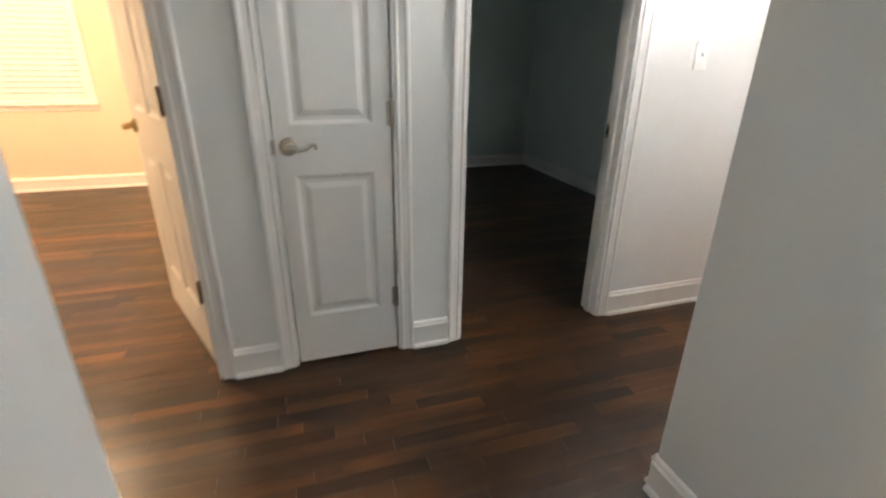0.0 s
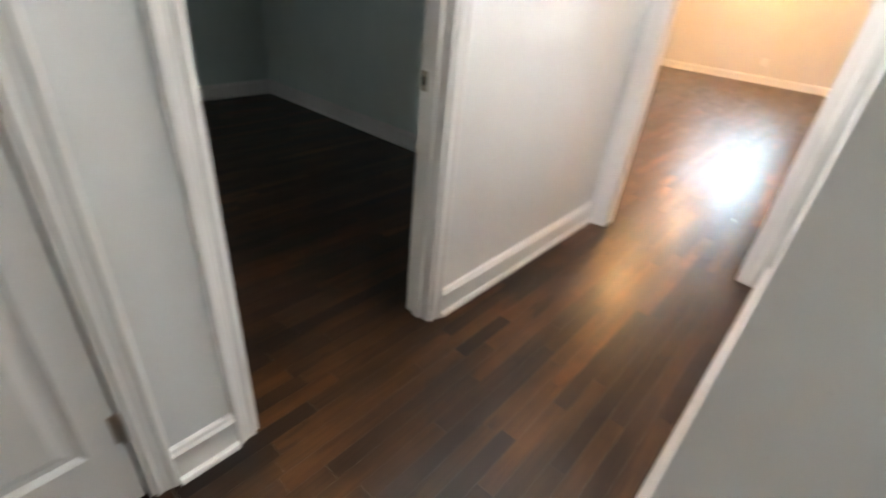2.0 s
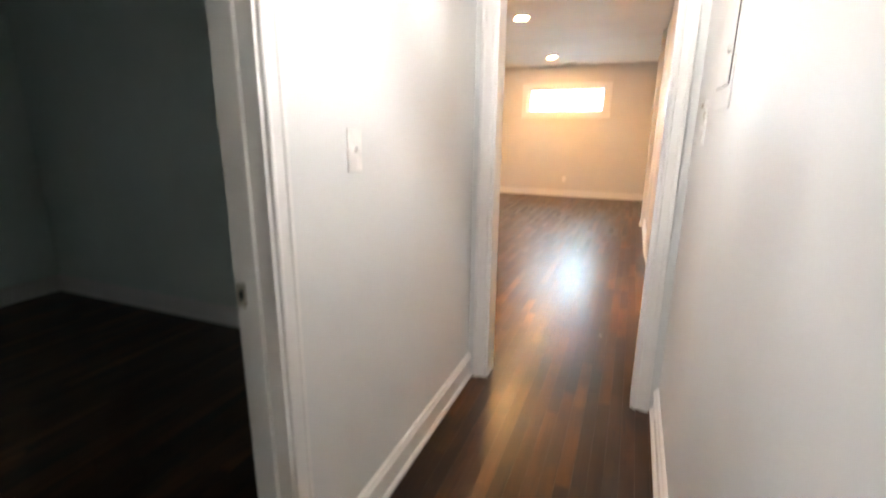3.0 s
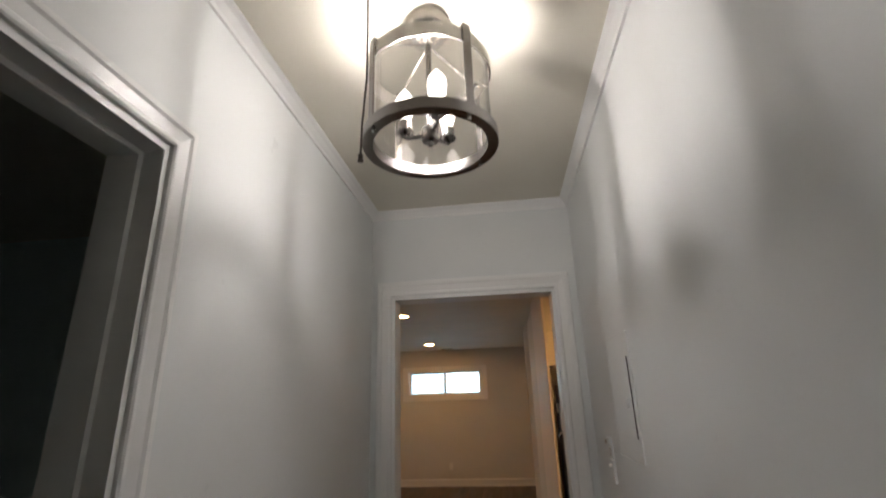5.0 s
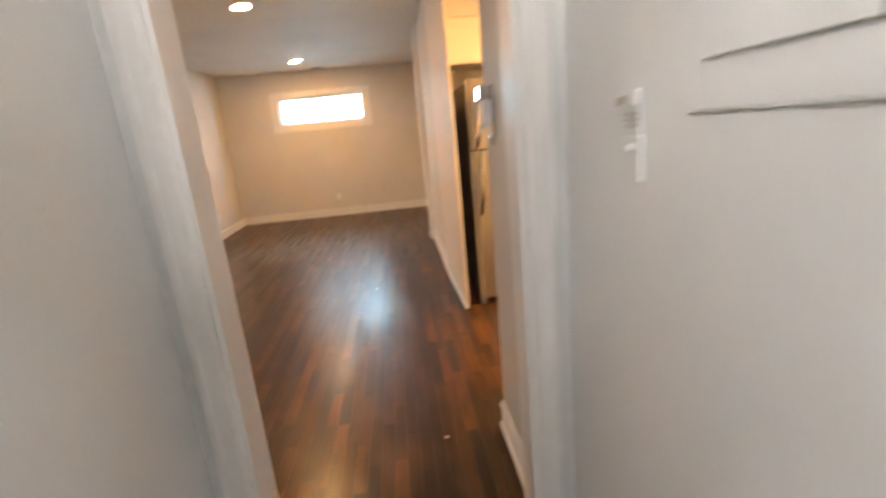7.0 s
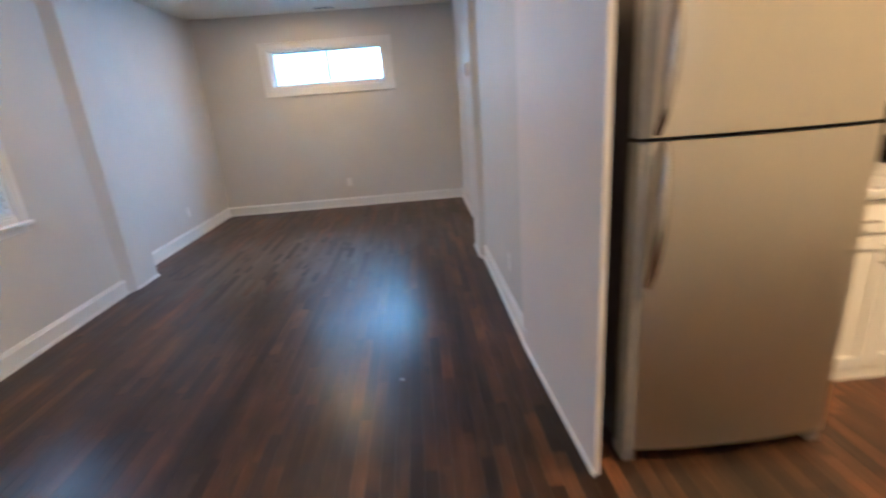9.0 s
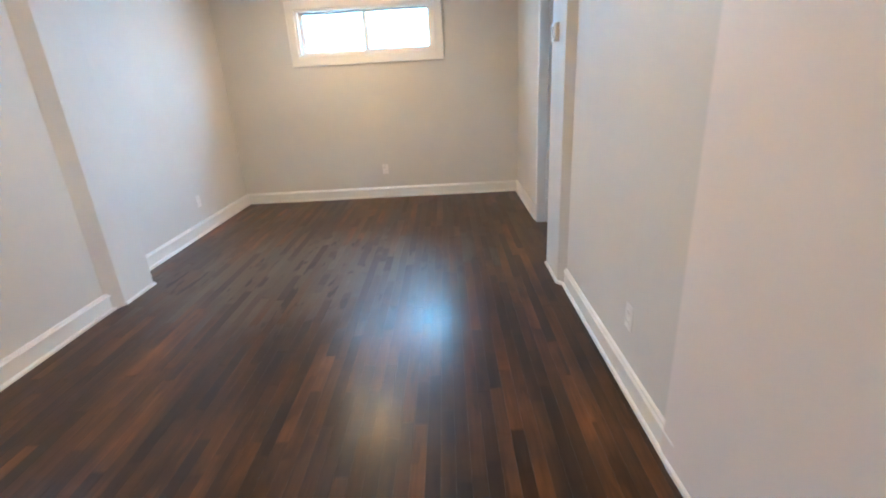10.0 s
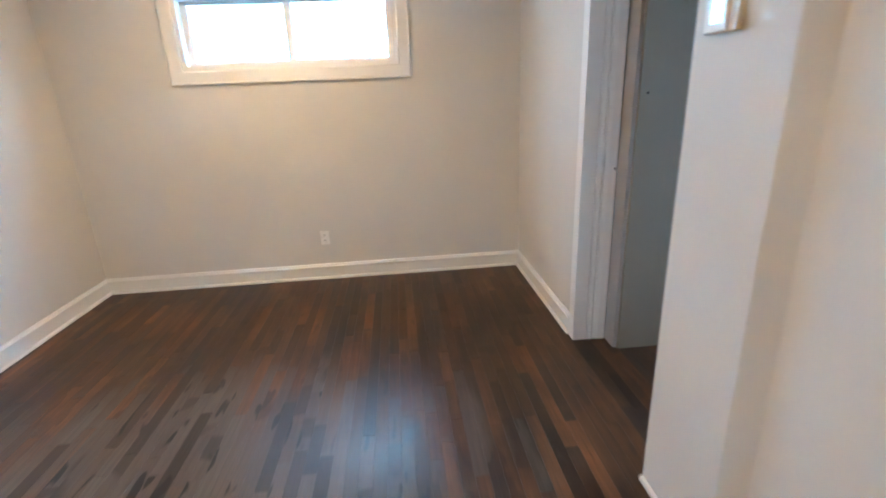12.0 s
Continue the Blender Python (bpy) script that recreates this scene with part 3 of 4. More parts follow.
# fluted jamb of the side doorway
flute = bmesh.new()
sweep(flute, [(0.953, 6.352), (0.953, 6.336), (1.026, 6.334), (1.031, 6.343), (1.038, 6.333), (1.052, 6.328), (1.064, 6.331), (1.069, 6.341), (1.076, 6.333), (1.095, 6.327), (1.135, 6.327), (1.145, 6.336), (1.145, 6.352)],
      [lambda q: Vector((q[0], q[1], 0.001)), lambda q: Vector((q[0], q[1], 2.06))])
setting("trim", flute, TRIM, "white fluted doorway jamb with moulded edge", "trim")
setting("trim", boxed(0.948, 0.966, 6.336, 6.410, 0.002, 2.12, bevel=0.003), TRIM, "white painted casing edge", "trim")


# ---------------------------------------------------------------- doors
def panel_leaf(width, height, panels, thick=0.035):
    """A moulded door leaf from x 0 to width; panels are (x0, x1, z0, z1)."""
    bm = bmesh.new()
    h = thick / 2
    box(bm, 0.001, width - 0.001, -h + 0.010, h - 0.010, 0.001, height - 0.001)
    xs = sorted({0.0, width, *[p[0] for p in panels], *[p[1] for p in panels]})
    zs = sorted({0.0, height, *[p[2] for p in panels], *[p[3] for p in panels]})
    for x0, x1 in zip(xs, xs[1:]):
        for z0, z1 in zip(zs, zs[1:]):
            if not any(p[0] <= x0 and x1 <= p[1] and p[2] <= z0 and z1 <= p[3] for p in panels):
                box(bm, x0, x1, -h, h, z0, z1)
    for x0, x1, z0, z1 in panels:
        for side in (-1, 1):
            rings = []
            for inset, depth in ((0, 0), (0.006, 0.003), (0.016, 0.0095), (0.030, 0.0095), (0.052, 0.002), (0.054, 0.002)):
                y = side * (h - depth)
                rings.append([bm.verts.new(c) for c in ((x0 + inset, y, z0 + inset), (x1 - inset, y, z0 + inset), (x1 - inset, y, z1 - inset), (x0 + inset, y, z1 - inset))])
            for a, b in zip(rings, rings[1:]):
                for i in range(4):
                    bm.faces.new((a[i], a[(i + 1) % 4], b[(i + 1) % 4], b[i]))
            bm.faces.new(rings[-1])
    bmesh.ops.recalc_face_normals(bm, faces=bm.faces)
    return bm


def lever(parent, x, z, y, side, metal, reach):
    """A lever handle on a round rose; side is the sign of the face's normal in y."""
    rose = part("rose", lathe(bmesh.new(), [(0, 0), (0.033, 0), (0.033, 0.004), (0.030, 0.010), (0.022, 0.014), (0.014, 0.016), (0.012, 0.045), (0, 0.046)] if side > 0 else
                              [(0, 0), (0.033, 0), (0.033, -0.004), (0.030, -0.010), (0.022, -0.014), (0.014, -0.016), (0.012, -0.045), (0, -0.046)],
                              (x, y, z), 28, "y"), metal, parent, "satin nickel rose", True, True)
    o = y + side * 0.045
    pts = [(x - reach * 0.08, o, z), (x + reach * 0.15, o, z + 0.001), (x + reach * 0.40, o + side * 0.004, z - 0.006), (x + reach * 0.62, o + side * 0.003, z - 0.002),
           (x + reach * 0.82, o, z + 0.010), (x + reach * 0.96, o, z + 0.010), (x + reach, o, z + 0.001), (x + reach * 0.97, o, z - 0.006)]
    part("handle_lever", tube(bmesh.new(), pts, [0.011, 0.012, 0.009, 0.0075, 0.007, 0.007, 0.006, 0.005]), metal, rose, "curved lever", True, True)
    return rose


def hinge(parent, x, y, z, out, metal):
    """A butt hinge at a leaf's edge; out is the sign of local y on which the knuckle stands proud."""
    bm = boxed(x - 0.019, x + 0.016, min(y, y + out * 0.002), max(y, y + out * 0.002), z - 0.044, z + 0.044, bevel=0.0008)
    box(bm, x - 0.0015, x + 0.0005, min(y, y - out * 0.030), max(y, y - out * 0.030), z - 0.044, z + 0.044)
    h = part("hinge", bm, metal, parent, "worn nickel butt hinge", False, True)
    part("pin", lathe(bmesh.new(), [(0, -0.052), (0.004, -0.051), (0.0078, -0.045), (0.0078, 0.045), (0.004, 0.051), (0, 0.052)], (x, y + out * 0.006, z), 12), metal, h, "", True, True)


# closet door, shut: local x runs along +y of the hall, local -y faces the hall
d1 = thing("door_1", (HL - 0.024, -2.9045, 0.012), "closed white two-panel closet door with satin nickel lever", "door", "", "structure")
d1.rotation_euler = (0, 0, radians(90))
part("leaf", panel_leaf(0.4235, 2.012, [(0.058, 0.354, 0.215, 0.812), (0.058, 0.354, 0.995, 1.885)]), DOOR_PAINT, d1, "white moulded two-panel leaf", False, True)
lever(d1, 0.047, 0.920, -0.0175, -1, NICKEL, 0.095)
for z in (0.262, 1.030, 1.800):
    hinge(d1, 0.4262, -0.0178, z, -1, DOOR_PAINT if z > 1.5 else NICKEL)
part("latch_plate", boxed(-0.0016, 0.0004, -0.0170, -0.006, 0.885, 0.955), NICKEL, d1, "", False, True)
sp = thing("strike_plate", (HL + 0.004, -2.916, 0.932), "small painted strike plate lip on a white door jamb", "strike plate")
part("lip", boxed(HL - 0.010, HL + 0.0055, -2.9190, -2.9062, 0.906, 0.958, bevel=0.002), NICKEL, sp)

# bedroom door standing open into the lit bedroom
d2 = thing("door_2", (-0.224, -3.240, 0.012), "open white panelled bedroom door with brass-toned lever", "door", "", "structure")
d2.rotation_euler = (0, 0, radians(202.4))
part("leaf", panel_leaf(0.760, 2.012, [(0.11, 0.335, 0.215, 0.812), (0.425, 0.650, 0.215, 0.812), (0.11, 0.335, 0.995, 1.885), (0.425, 0.650, 0.995, 1.885)]), DOOR_PAINT, d2, "white moulded panelled leaf", False, True)
lever(d2, 0.700, 0.920, 0.0175, 1, BRASS, -0.095)
for z in (0.335, 1.072, 1.800):
    hinge(d2, -0.003, 0.0178, z, 1, HINGE)
    part("hinge_leaf", boxed(-0.0035, -0.0004, -0.0165, 0.0165, z - 0.048, z + 0.048), HINGE, d2, "dark hinge leaf", False, True)


# ---------------------------------------------------------------- windows
def pane(parent, bm):
    p = part("pane", bm, GLASS, parent, "clear window pane")
    p.visible_shadow = False
    return p


# high sliding window of the end wall
w1 = thing("window_1", (-0.738, FAR, 1.665), "white sliding window set high in the wall, bright with daylight", "window", "", "structure")
tr = bmesh.new()
WPROF = [(0.0, 0.0), (0.0, 0.012), (0.010, 0.016), (0.078, 0.018), (0.088, 0.022), (0.094, 0.020), (0.094, 0.0)]
sweep(tr, WPROF, [lambda q: Vector((-1.512 - q[0], FAR - q[1], 1.665 - q[0])), lambda q: Vector((-1.512 - q[0], FAR - q[1], 2.150 + q[0])),
                  lambda q: Vector((0.036 + q[0], FAR - q[1], 2.150 + q[0])), lambda q: Vector((0.036 + q[0], FAR - q[1], 1.665 - q[0]))], closed=True)
part("window_trim", tr, TRIM, w1, "white flat casing with moulded edge")
fr = bmesh.new()
for a in ((-1.512, 0.036, 1.665, 1.695), (-1.512, 0.036, 2.130, 2.150), (-1.512, -1.484, 1.695, 2.130), (0.008, 0.036, 1.695, 2.130)):
    box(fr, a[0], a[1], FAR + 0.004, FAR + 0.155, a[2], a[3])
part("window_frame", fr, TRIM, w1, "white window lining")
for x0, x1, y in ((-1.484, -0.713, FAR + 0.080), (-0.765, 0.008, FAR + 0.055)):
    sa = bmesh.new()
    for a in ((x0, x1, 1.695, 1.725), (x0, x1, 2.104, 2.130), (x0, x0 + 0.046, 1.725, 2.104), (x1 - 0.046, x1, 1.725, 2.104)):
        box(sa, a[0], a[1], y, y + 0.022, a[2], a[3], 0.002)
    s = part("sash", sa, PLASTIC, w1, "white sliding sash")
    pane(s, boxed(x0 + 0.046, x1 - 0.046, y + 0.009, y + 0.013, 1.725, 2.104))


def blind_window(name, x, out, y0, y1, z0, z1, label, slat_gap=0.036, tilt=56):
    """A window in a wall at x, the room on the side of -out, with a slatted blind, stool and apron."""
    w = thing(name, (x, (y0 + y1) / 2, z0), label, "window", "", "structure")
    i = -out
    lo, hi = min(x, x + out * 0.15), max(x, x + out * 0.15)
    fb = bmesh.new()
    for a in ((y0, y1, z0, z0 + 0.03), (y0, y1, z1 - 0.02, z1), (y0, y0 + 0.02, z0 + 0.03, z1 - 0.02), (y1 - 0.02, y1, z0 + 0.03, z1 - 0.02)):
        box(fb, lo + 0.003, hi - 0.003, a[0], a[1], a[2], a[3])
    part("window_frame", fb, TRIM, w, "white window lining")
    cb = bmesh.new()
    prof = [(u, d) for u, d in CASING]
    sweep(cb, prof, [lambda q: Vector((x + i * q[1], y0 - q[0], z0)), lambda q: Vector((x + i * q[1], y0 - q[0], z1 + q[0])),
                     lambda q: Vector((x + i * q[1], y1 + q[0], z1 + q[0])), lambda q: Vector((x + i * q[1], y1 + q[0], z0))])
    part("window_trim", cb, TRIM, w, "white painted casing")
    part("window_sill", boxed(min(x - out * 0.045, x + out * 0.02), max(x - out * 0.045, x + out * 0.02), y0 - 0.068, y1 + 0.068, z0 - 0.024, z0 - 0.001, bevel=0.006), TRIM, w, "white painted stool")
    part("apron", boxed(min(x, x + i * 0.016), max(x, x + i * 0.016), y0 - 0.056, y1 + 0.056, z0 - 0.070, z0 - 0.026, bevel=0.004), TRIM, w, "white painted apron")
    gx = x + out * 0.10
    mid = (z0 + z1) / 2
    sb = bmesh.new()
    for a in ((y0 + 0.02, y1 - 0.02, z0 + 0.03, z0 + 0.075), (y0 + 0.02, y1 - 0.02, mid - 0.02, mid + 0.02), (y0 + 0.02, y1 - 0.02, z1 - 0.06, z1 - 0.02),
              (y0 + 0.02, y0 + 0.06, z0 + 0.075, mid - 0.02), (y1 - 0.06, y1 - 0.02, z0 + 0.075, mid - 0.02), (y0 + 0.02, y0 + 0.06, mid + 0.02, z1 - 0.06), (y1 - 0.06, y1 - 0.02, mid + 0.02, z1 - 0.06)):
        box(sb, gx - 0.015, gx + 0.015, *a)
    s = part("sash", sb, TRIM, w, "white sash")
    pane(s, boxed(gx - 0.002, gx + 0.002, y0 + 0.06, y1 - 0.06, z0 + 0.075, mid - 0.02))
    pane(s, boxed(gx - 0.002, gx + 0.002, y0 + 0.06, y1 - 0.06, mid + 0.02, z1 - 0.06))
    b = thing("window_blind", (x + out * 0.026, (y0 + y1) / 2, z0 + 0.08), "white slatted window blind, lowered and half open", "blind")
    bx = x + out * 0.026
    part("head_rail", boxed(bx - 0.022, bx + 0.022, y0 + 0.024, y1 - 0.024, z1 - 0.065, z1 - 0.022, bevel=0.004), BLIND, b)
    part("bottom_rail", boxed(bx - 0.022, bx + 0.022, y0 + 0.022, y1 - 0.022, z0 + 0.032, z0 + 0.050, bevel=0.004), BLIND, b)
    me = bpy.data.meshes.new("slat")
    bm = bmesh.new()
    half = (y1 - y0) / 2 - 0.0225
    sweep(bm, [(-0.0265, -0.0022), (-0.0132, 0.0012), (0.0, 0.0024), (0.0132, 0.0012), (0.0265, -0.0022), (0.0132, -0.0006), (0.0, 0.0006), (-0.0132, -0.0006)],
          [lambda q: Vector((q[0], -half, q[1])), lambda q: Vector((q[0], half, q[1]))])
    bm.to_mesh(me)
    bm.free()
    me.materials.append(BLIND)
    z = z0 + 0.070
    k = 0
    while z < z1 - 0.075:
        s = new("slat", me)
        s.parent = b
        s.location = (0, 0, z - (z0 + 0.08))
        s.rotation_euler = (0, radians(tilt * out + 0.8 * math.sin(k * 2.3)), 0)
        z += slat_gap
        k += 1
    for f in (0.18, 0.82):
        yy = y0 + (y1 - y0) * f
        part("ladder_cord", tube(bmesh.new(), [(bx - out * 0.024, yy, z0 + 0.05), (bx - out * 0.025, yy, (z0 + z1) / 2), (bx - out * 0.024, yy, z1 - 0.06)], 0.0012, 6), BLIND, b)
    return w


blind_window("window_2", LW, -1, 3.13, 4.035, 0.835, 2.10, "white sash window with a slatted blind letting in daylight", 0.048, -61)
blind_window("window_3", -3.685, -1, -5.60, -4.60, 0.815, 2.0, "white sash window with a lowered blind in a warmly lit bedroom", 0.048, -61)

# glazed side door
w4 = thing("door_3", (2.35, 5.6, 0.15), "glazed side door letting in daylight", "door", "", "structure")
g = bmesh.new()
for a in ((5.15, 6.05, 0.15, 0.27), (5.15, 6.05, 1.93, 2.02), (5.15, 5.25, 0.27, 1.93), (5.95, 6.05, 0.27, 1.93)):
    box(g, 2.33, 2.37, *a)
part("door_frame", g, TRIM, w4)
pane(w4, boxed(2.347, 2.353, 5.25, 5.95, 0.27, 1.93))
# window added out of view, to light the passage and hall floor
w5 = thing("passage_fill_window", (3.65, -2.55, 0.9), "unseen window added at the end of the passage to light it", "window", "", "structure")
g = bmesh.new()
for a in ((-3.0, -2.1, 0.9, 0.95), (-3.0, -2.1, 1.95, 2.0), (-3.0, -2.95, 0.95, 1.95), (-2.15, -2.1, 0.95, 1.95)):
    box(g, 3.62, 3.67, *a)
part("window_frame", g, TRIM, w5)
pane(w5, boxed(3.645, 3.65, -2.95, -2.15, 0.95, 1.95))

# added out of view: a window that brings fill light into the dim bedroom
w6 = thing("bedroom_fill_window", (-3.745, -1.8, 0.9), "unseen window added to lift the dim bedroom", "window", "", "structure")
g = bmesh.new()
for a in ((-2.10, -1.50, 0.90, 0.95), (-2.10, -1.50, 1.95, 2.0), (-2.10, -2.05, 0.95, 1.95), (-1.55, -1.50, 0.95, 1.95)):
    box(g, -3.77, -3.72, *a)
part("window_frame", g, TRIM, w6)
pane(w6, boxed(-3.747, -3.742, -2.05, -1.55, 0.95, 1.95))

# bright distance outside the windows
tagged(linked("backdrop", boxed(-2.6, 1.2, 8.60, 8.62, 1.55, 3.4), outdoors("haze_far", DAY_FAR, True)), "bright overcast distance", "backdrop", "", "structure")
tagged(linked("backdrop", boxed(-3.32, -3.30, 2.4, 5.2, 0.9, 3.2), outdoors("haze_left", DAY_LEFT, False, (0.60, 0.86, 1.0))), "bright overcast distance", "backdrop", "", "structure")
tagged(linked("backdrop", boxed(4.5, 4.52, 5.3, 6.5, 1.2, 2.5), outdoors("haze_side", DAY_DOOR, False, (0.74, 0.90, 1.0))), "bright overcast distance", "backdrop", "", "structure")
tagged(linked("backdrop", boxed(-4.62, -4.60, -6.6, -3.8, 0.2, 3.0), outdoors("haze_bedroom", DAY_BED, False, (0.95, 0.96, 1.0))), "bright overcast distance", "backdrop", "", "structure")
# glowing sheet behind the unseen passage window
tagged(linked("backdrop", boxed(4.6, 4.62, -3.6, -1.6, 0.2, 2.9), outdoors("haze_passage", DAY_BACK, False, (0.76, 0.96, 0.96))), "bright overcast distance", "backdrop", "", "structure")
# dim glowing sheet added as fill behind that unseen window
tagged(linked("backdrop", boxed(-4.62, -4.60, -3.0, -0.6, 0.2, 3.0), outdoors("haze_fill", DAY_FILL, False, (0.86, 1.0, 0.97))), "dim glow added outside the unseen bedroom window", "backdrop", "", "structure")
setting("ground", boxed(-60, 60, -60, 60, -0.16, -0.13), plain("asphalt", (0.05, 0.05, 0.05), 0.9), "dark outdoor ground", "ground")


# ---------------------------------------------------------------- hall things
# turns of a bulb's upright coil: (radius, height)
COIL = [(0, 0.0915)] + [(r, 0.094 + 0.011 * k + h) for k in range(5) for r, h in ((0.0003, -0.0018), (0.0040, 0.0), (0.0003, 0.0018))] + [(0, 0.1405)]


def hall_lantern(x, y):
    z0 = 2.120
    L = thing("ceiling_light", (x, y, HC), "drum-shaped nickel and clear glass ceiling light with three lit bulbs", "ceiling light")
    part("canopy", lathe(bmesh.new(), [(0, HC - 0.001), (0.056, HC - 0.001), (0.058, HC - 0.008), (0.057, HC - 0.020), (0.051, HC - 0.040), (0.038, HC - 0.058), (0.020, HC - 0.068), (0.010, HC - 0.072), (0, HC - 0.072)], (x, y, 0)), LAMP_BRIGHT, L, "domed nickel canopy", True)
    part("stem", lathe(bmesh.new(), [(0, z0 + 0.02), (0.007, z0 + 0.02), (0.007, HC - 0.055), (0, HC - 0.055)], (x, y, 0), 14), LAMP_METAL, L, "", True)
    part("top_band", ring_band(bmesh.new(), 0.146, 0.150, z0 + 0.186, z0 + 0.222, (x, y, 0)), LAMP_BRIGHT, L, "polished nickel band", True)
    part("bottom_ring", ring_band(bmesh.new(), 0.132, 0.157, z0, z0 + 0.026, (x, y, 0)), LAMP_METAL, L, "dark nickel ring", True)
    gl = part("glass_shade", ring_band(bmesh.new(), 0.1405, 0.1435, z0 + 0.027, z0 + 0.222, (x, y, 0)), SHADE_GLASS, L, "clear glass cylinder", True)
    gl.visible_shadow = False
    for k in range(4):
        a = radians(42 + 90 * k)
        bm = boxed(0.1505, 0.1545, -0.0100, 0.0100, z0 + 0.020, z0 + 0.234, bevel=0.001)
        box(bm, 0.142, 0.1505, -0.0085, 0.0085, z0 + 0.224, z0 + 0.234, 0.001)
        bmesh.ops.rotate(bm, verts=bm.verts, matrix=Matrix.Rotation(a, 3, "Z"))
        bmesh.ops.translate(bm, verts=bm.verts, vec=(x, y, 0))
        s = part("strap", bm, LAMP_METAL, L, "flat nickel strap")
        c, d = math.cos(a), math.sin(a)
        part("screw_knob", lathe(bmesh.new(), [(0, -0.007), (0.004, -0.006), (0.005, -0.002), (0.004, 0.001), (0, 0.001)], (x + 0.146 * c, y + 0.146 * d, z0 - 0.001), 12), CHROME, s, "", True)
        part("stay_rod", tube(bmesh.new(), [(x + 0.010 * c, y + 0.010 * d, z0 + 0.285), (x + 0.144 * c, y + 0.144 * d, z0 + 0.226)], 0.003, 8), LAMP_BRIGHT, L, "thin stay rod", True)
    part("hub", lathe(bmesh.new(), [(0, z0 + 0.004), (0.006, z0 + 0.004), (0.008, z0 + 0.012), (0.019, z0 + 0.016), (0.021, z0 + 0.020), (0.021, z0 + 0.048), (0.016, z0 + 0.053), (0, z0 + 0.053)], (x, y, 0), 24), LAMP_METAL, L, "turned nickel hub", True)
    for k in range(3):
        a = radians(175 + 120 * k)
        c, d = math.cos(a), math.sin(a)
        arm = part("arm", tube(bmesh.new(), [(x + 0.018 * c, y + 0.018 * d, z0 + 0.034), (x + 0.052 * c, y + 0.052 * d, z0 + 0.034), (x + 0.060 * c, y + 0.060 * d, z0 + 0.036), (x + 0.061 * c, y + 0.061 * d, z0 + 0.046)], 0.0055), LAMP_METAL, L, "", True)
        part("socket", lathe(bmesh.new(), [(0, 0.040), (0.010, 0.040), (0.020, 0.048), (0.021, 0.052), (0.017, 0.056), (0.017, 0.078), (0, 0.078)], (x + 0.061 * c, y + 0.061 * d, z0), 20), LAMP_METAL, arm, "", True)
        bu = part("bulb", lathe(bmesh.new(), [(0, 0.079), (0.012, 0.079), (0.013, 0.088), (0.019, 0.104), (0.0225, 0.122), (0.021, 0.138), (0.014, 0.153), (0.006, 0.163), (0.002, 0.168), (0, 0.1685)], (x + 0.061 * c, y + 0.061 * d, z0), 16), BULB_GLASS, L, "clear glass bulb", True)
        bu.visible_shadow = False
        part("filament", lathe(bmesh.new(), COIL, (x + 0.061 * c, y + 0.061 * d, z0), 12), BULB, bu, "glowing filament", True)


hall_lantern(0.376, -1.200)

pc = thing("pull_cord", (0.285, -1.42, HC), "thin brown pull cord with a knot hanging from the ceiling", "pull cord")
part("cord", tube(bmesh.new(), [(0.285, -1.42, HC), (0.287, -1.42, 2.30), (0.288, -1.42, 2.15), (0.281, -1.42, 2.05), (0.280, -1.42, 1.985)], 0.0022, 8), CORD, pc, "", True)
part("knot", lathe(bmesh.new(), [(0, -0.012), (0.006, -0.010), (0.004, -0.004), (0.0055, 0.002), (0.002, 0.007), (0, 0.007)], (0.280, -1.42, 1.985), 10), CORD, pc, "", True)


def switch_plate(x, n, y, z, label, w=0.070, h=0.118, toggle=True):
    """A wall switch on a wall at x, its normal n in x."""
    s = thing("light_switch", (x, y, z), label, "light switch")
    part("plate", boxed(min(x, x + n * 0.006), max(x, x + n * 0.006), y - w / 2, y + w / 2, z - h / 2, z + h / 2, bevel=0.002), PLASTIC, s)
    part("toggle", boxed(min(x + n * 0.005, x + n * 0.017), max(x + n * 0.005, x + n * 0.017), y - 0.005, y + 0.005, z - 0.004, z + 0.012, bevel=0.001), PLASTIC, s)
    for dz in (-0.030, 0.030):
        part("screw", lathe(bmesh.new(), [(0, 0.0062 * n), (0.003, 0.0062 * n), (0.003, 0.0075 * n), (0, 0.0078 * n)], (x, y, z + dz), 10, "x"), PLASTIC, s)


switch_plate(HL, 1, -1.079, 1.262, "white toggle light switch on a pale hall wall")

th = thing("thermostat", (HL, -2.332, 1.535), "white wall thermostat with a small grey display", "thermostat")
part("body", boxed(HL, HL + 0.026, -2.392, -2.276, 1.488, 1.580, bevel=0.005), PLASTIC, th)
part("display", boxed(HL + 0.0255, HL + 0.0272, -2.366, -2.318, 1.512, 1.540), DISPLAY, th, "grey display")
part("button", boxed(HL + 0.0255, HL + 0.029, -2.306, -2.290, 1.515, 1.535, bevel=0.001), PLASTIC, th)

# breaker panel painted over
bp = thing("breaker_panel", (HR, -0.61, 1.56), "painted-over breaker panel with a gaping door edge", "breaker panel")
part("cover", boxed(HR - 0.004, HR, -0.746, -0.470, 1.383, 1.740, bevel=0.004), WALL_HALL, bp, "white painted cover")
# solid dark sheet drawn for the shade round the panel door
part("gap_shade", boxed(HR - 0.0062, HR - 0.0040, -0.7215, -0.500, 1.4464, 1.668), DARK, bp, "black sheet standing for the shade in the gap around the panel door")
dr = part("panel_door", boxed(HR - 0.0088, HR - 0.0062, -0.7170, -0.501, 1.4462, 1.6675, bevel=0.0012), WALL_HALL, bp, "white painted panel door")
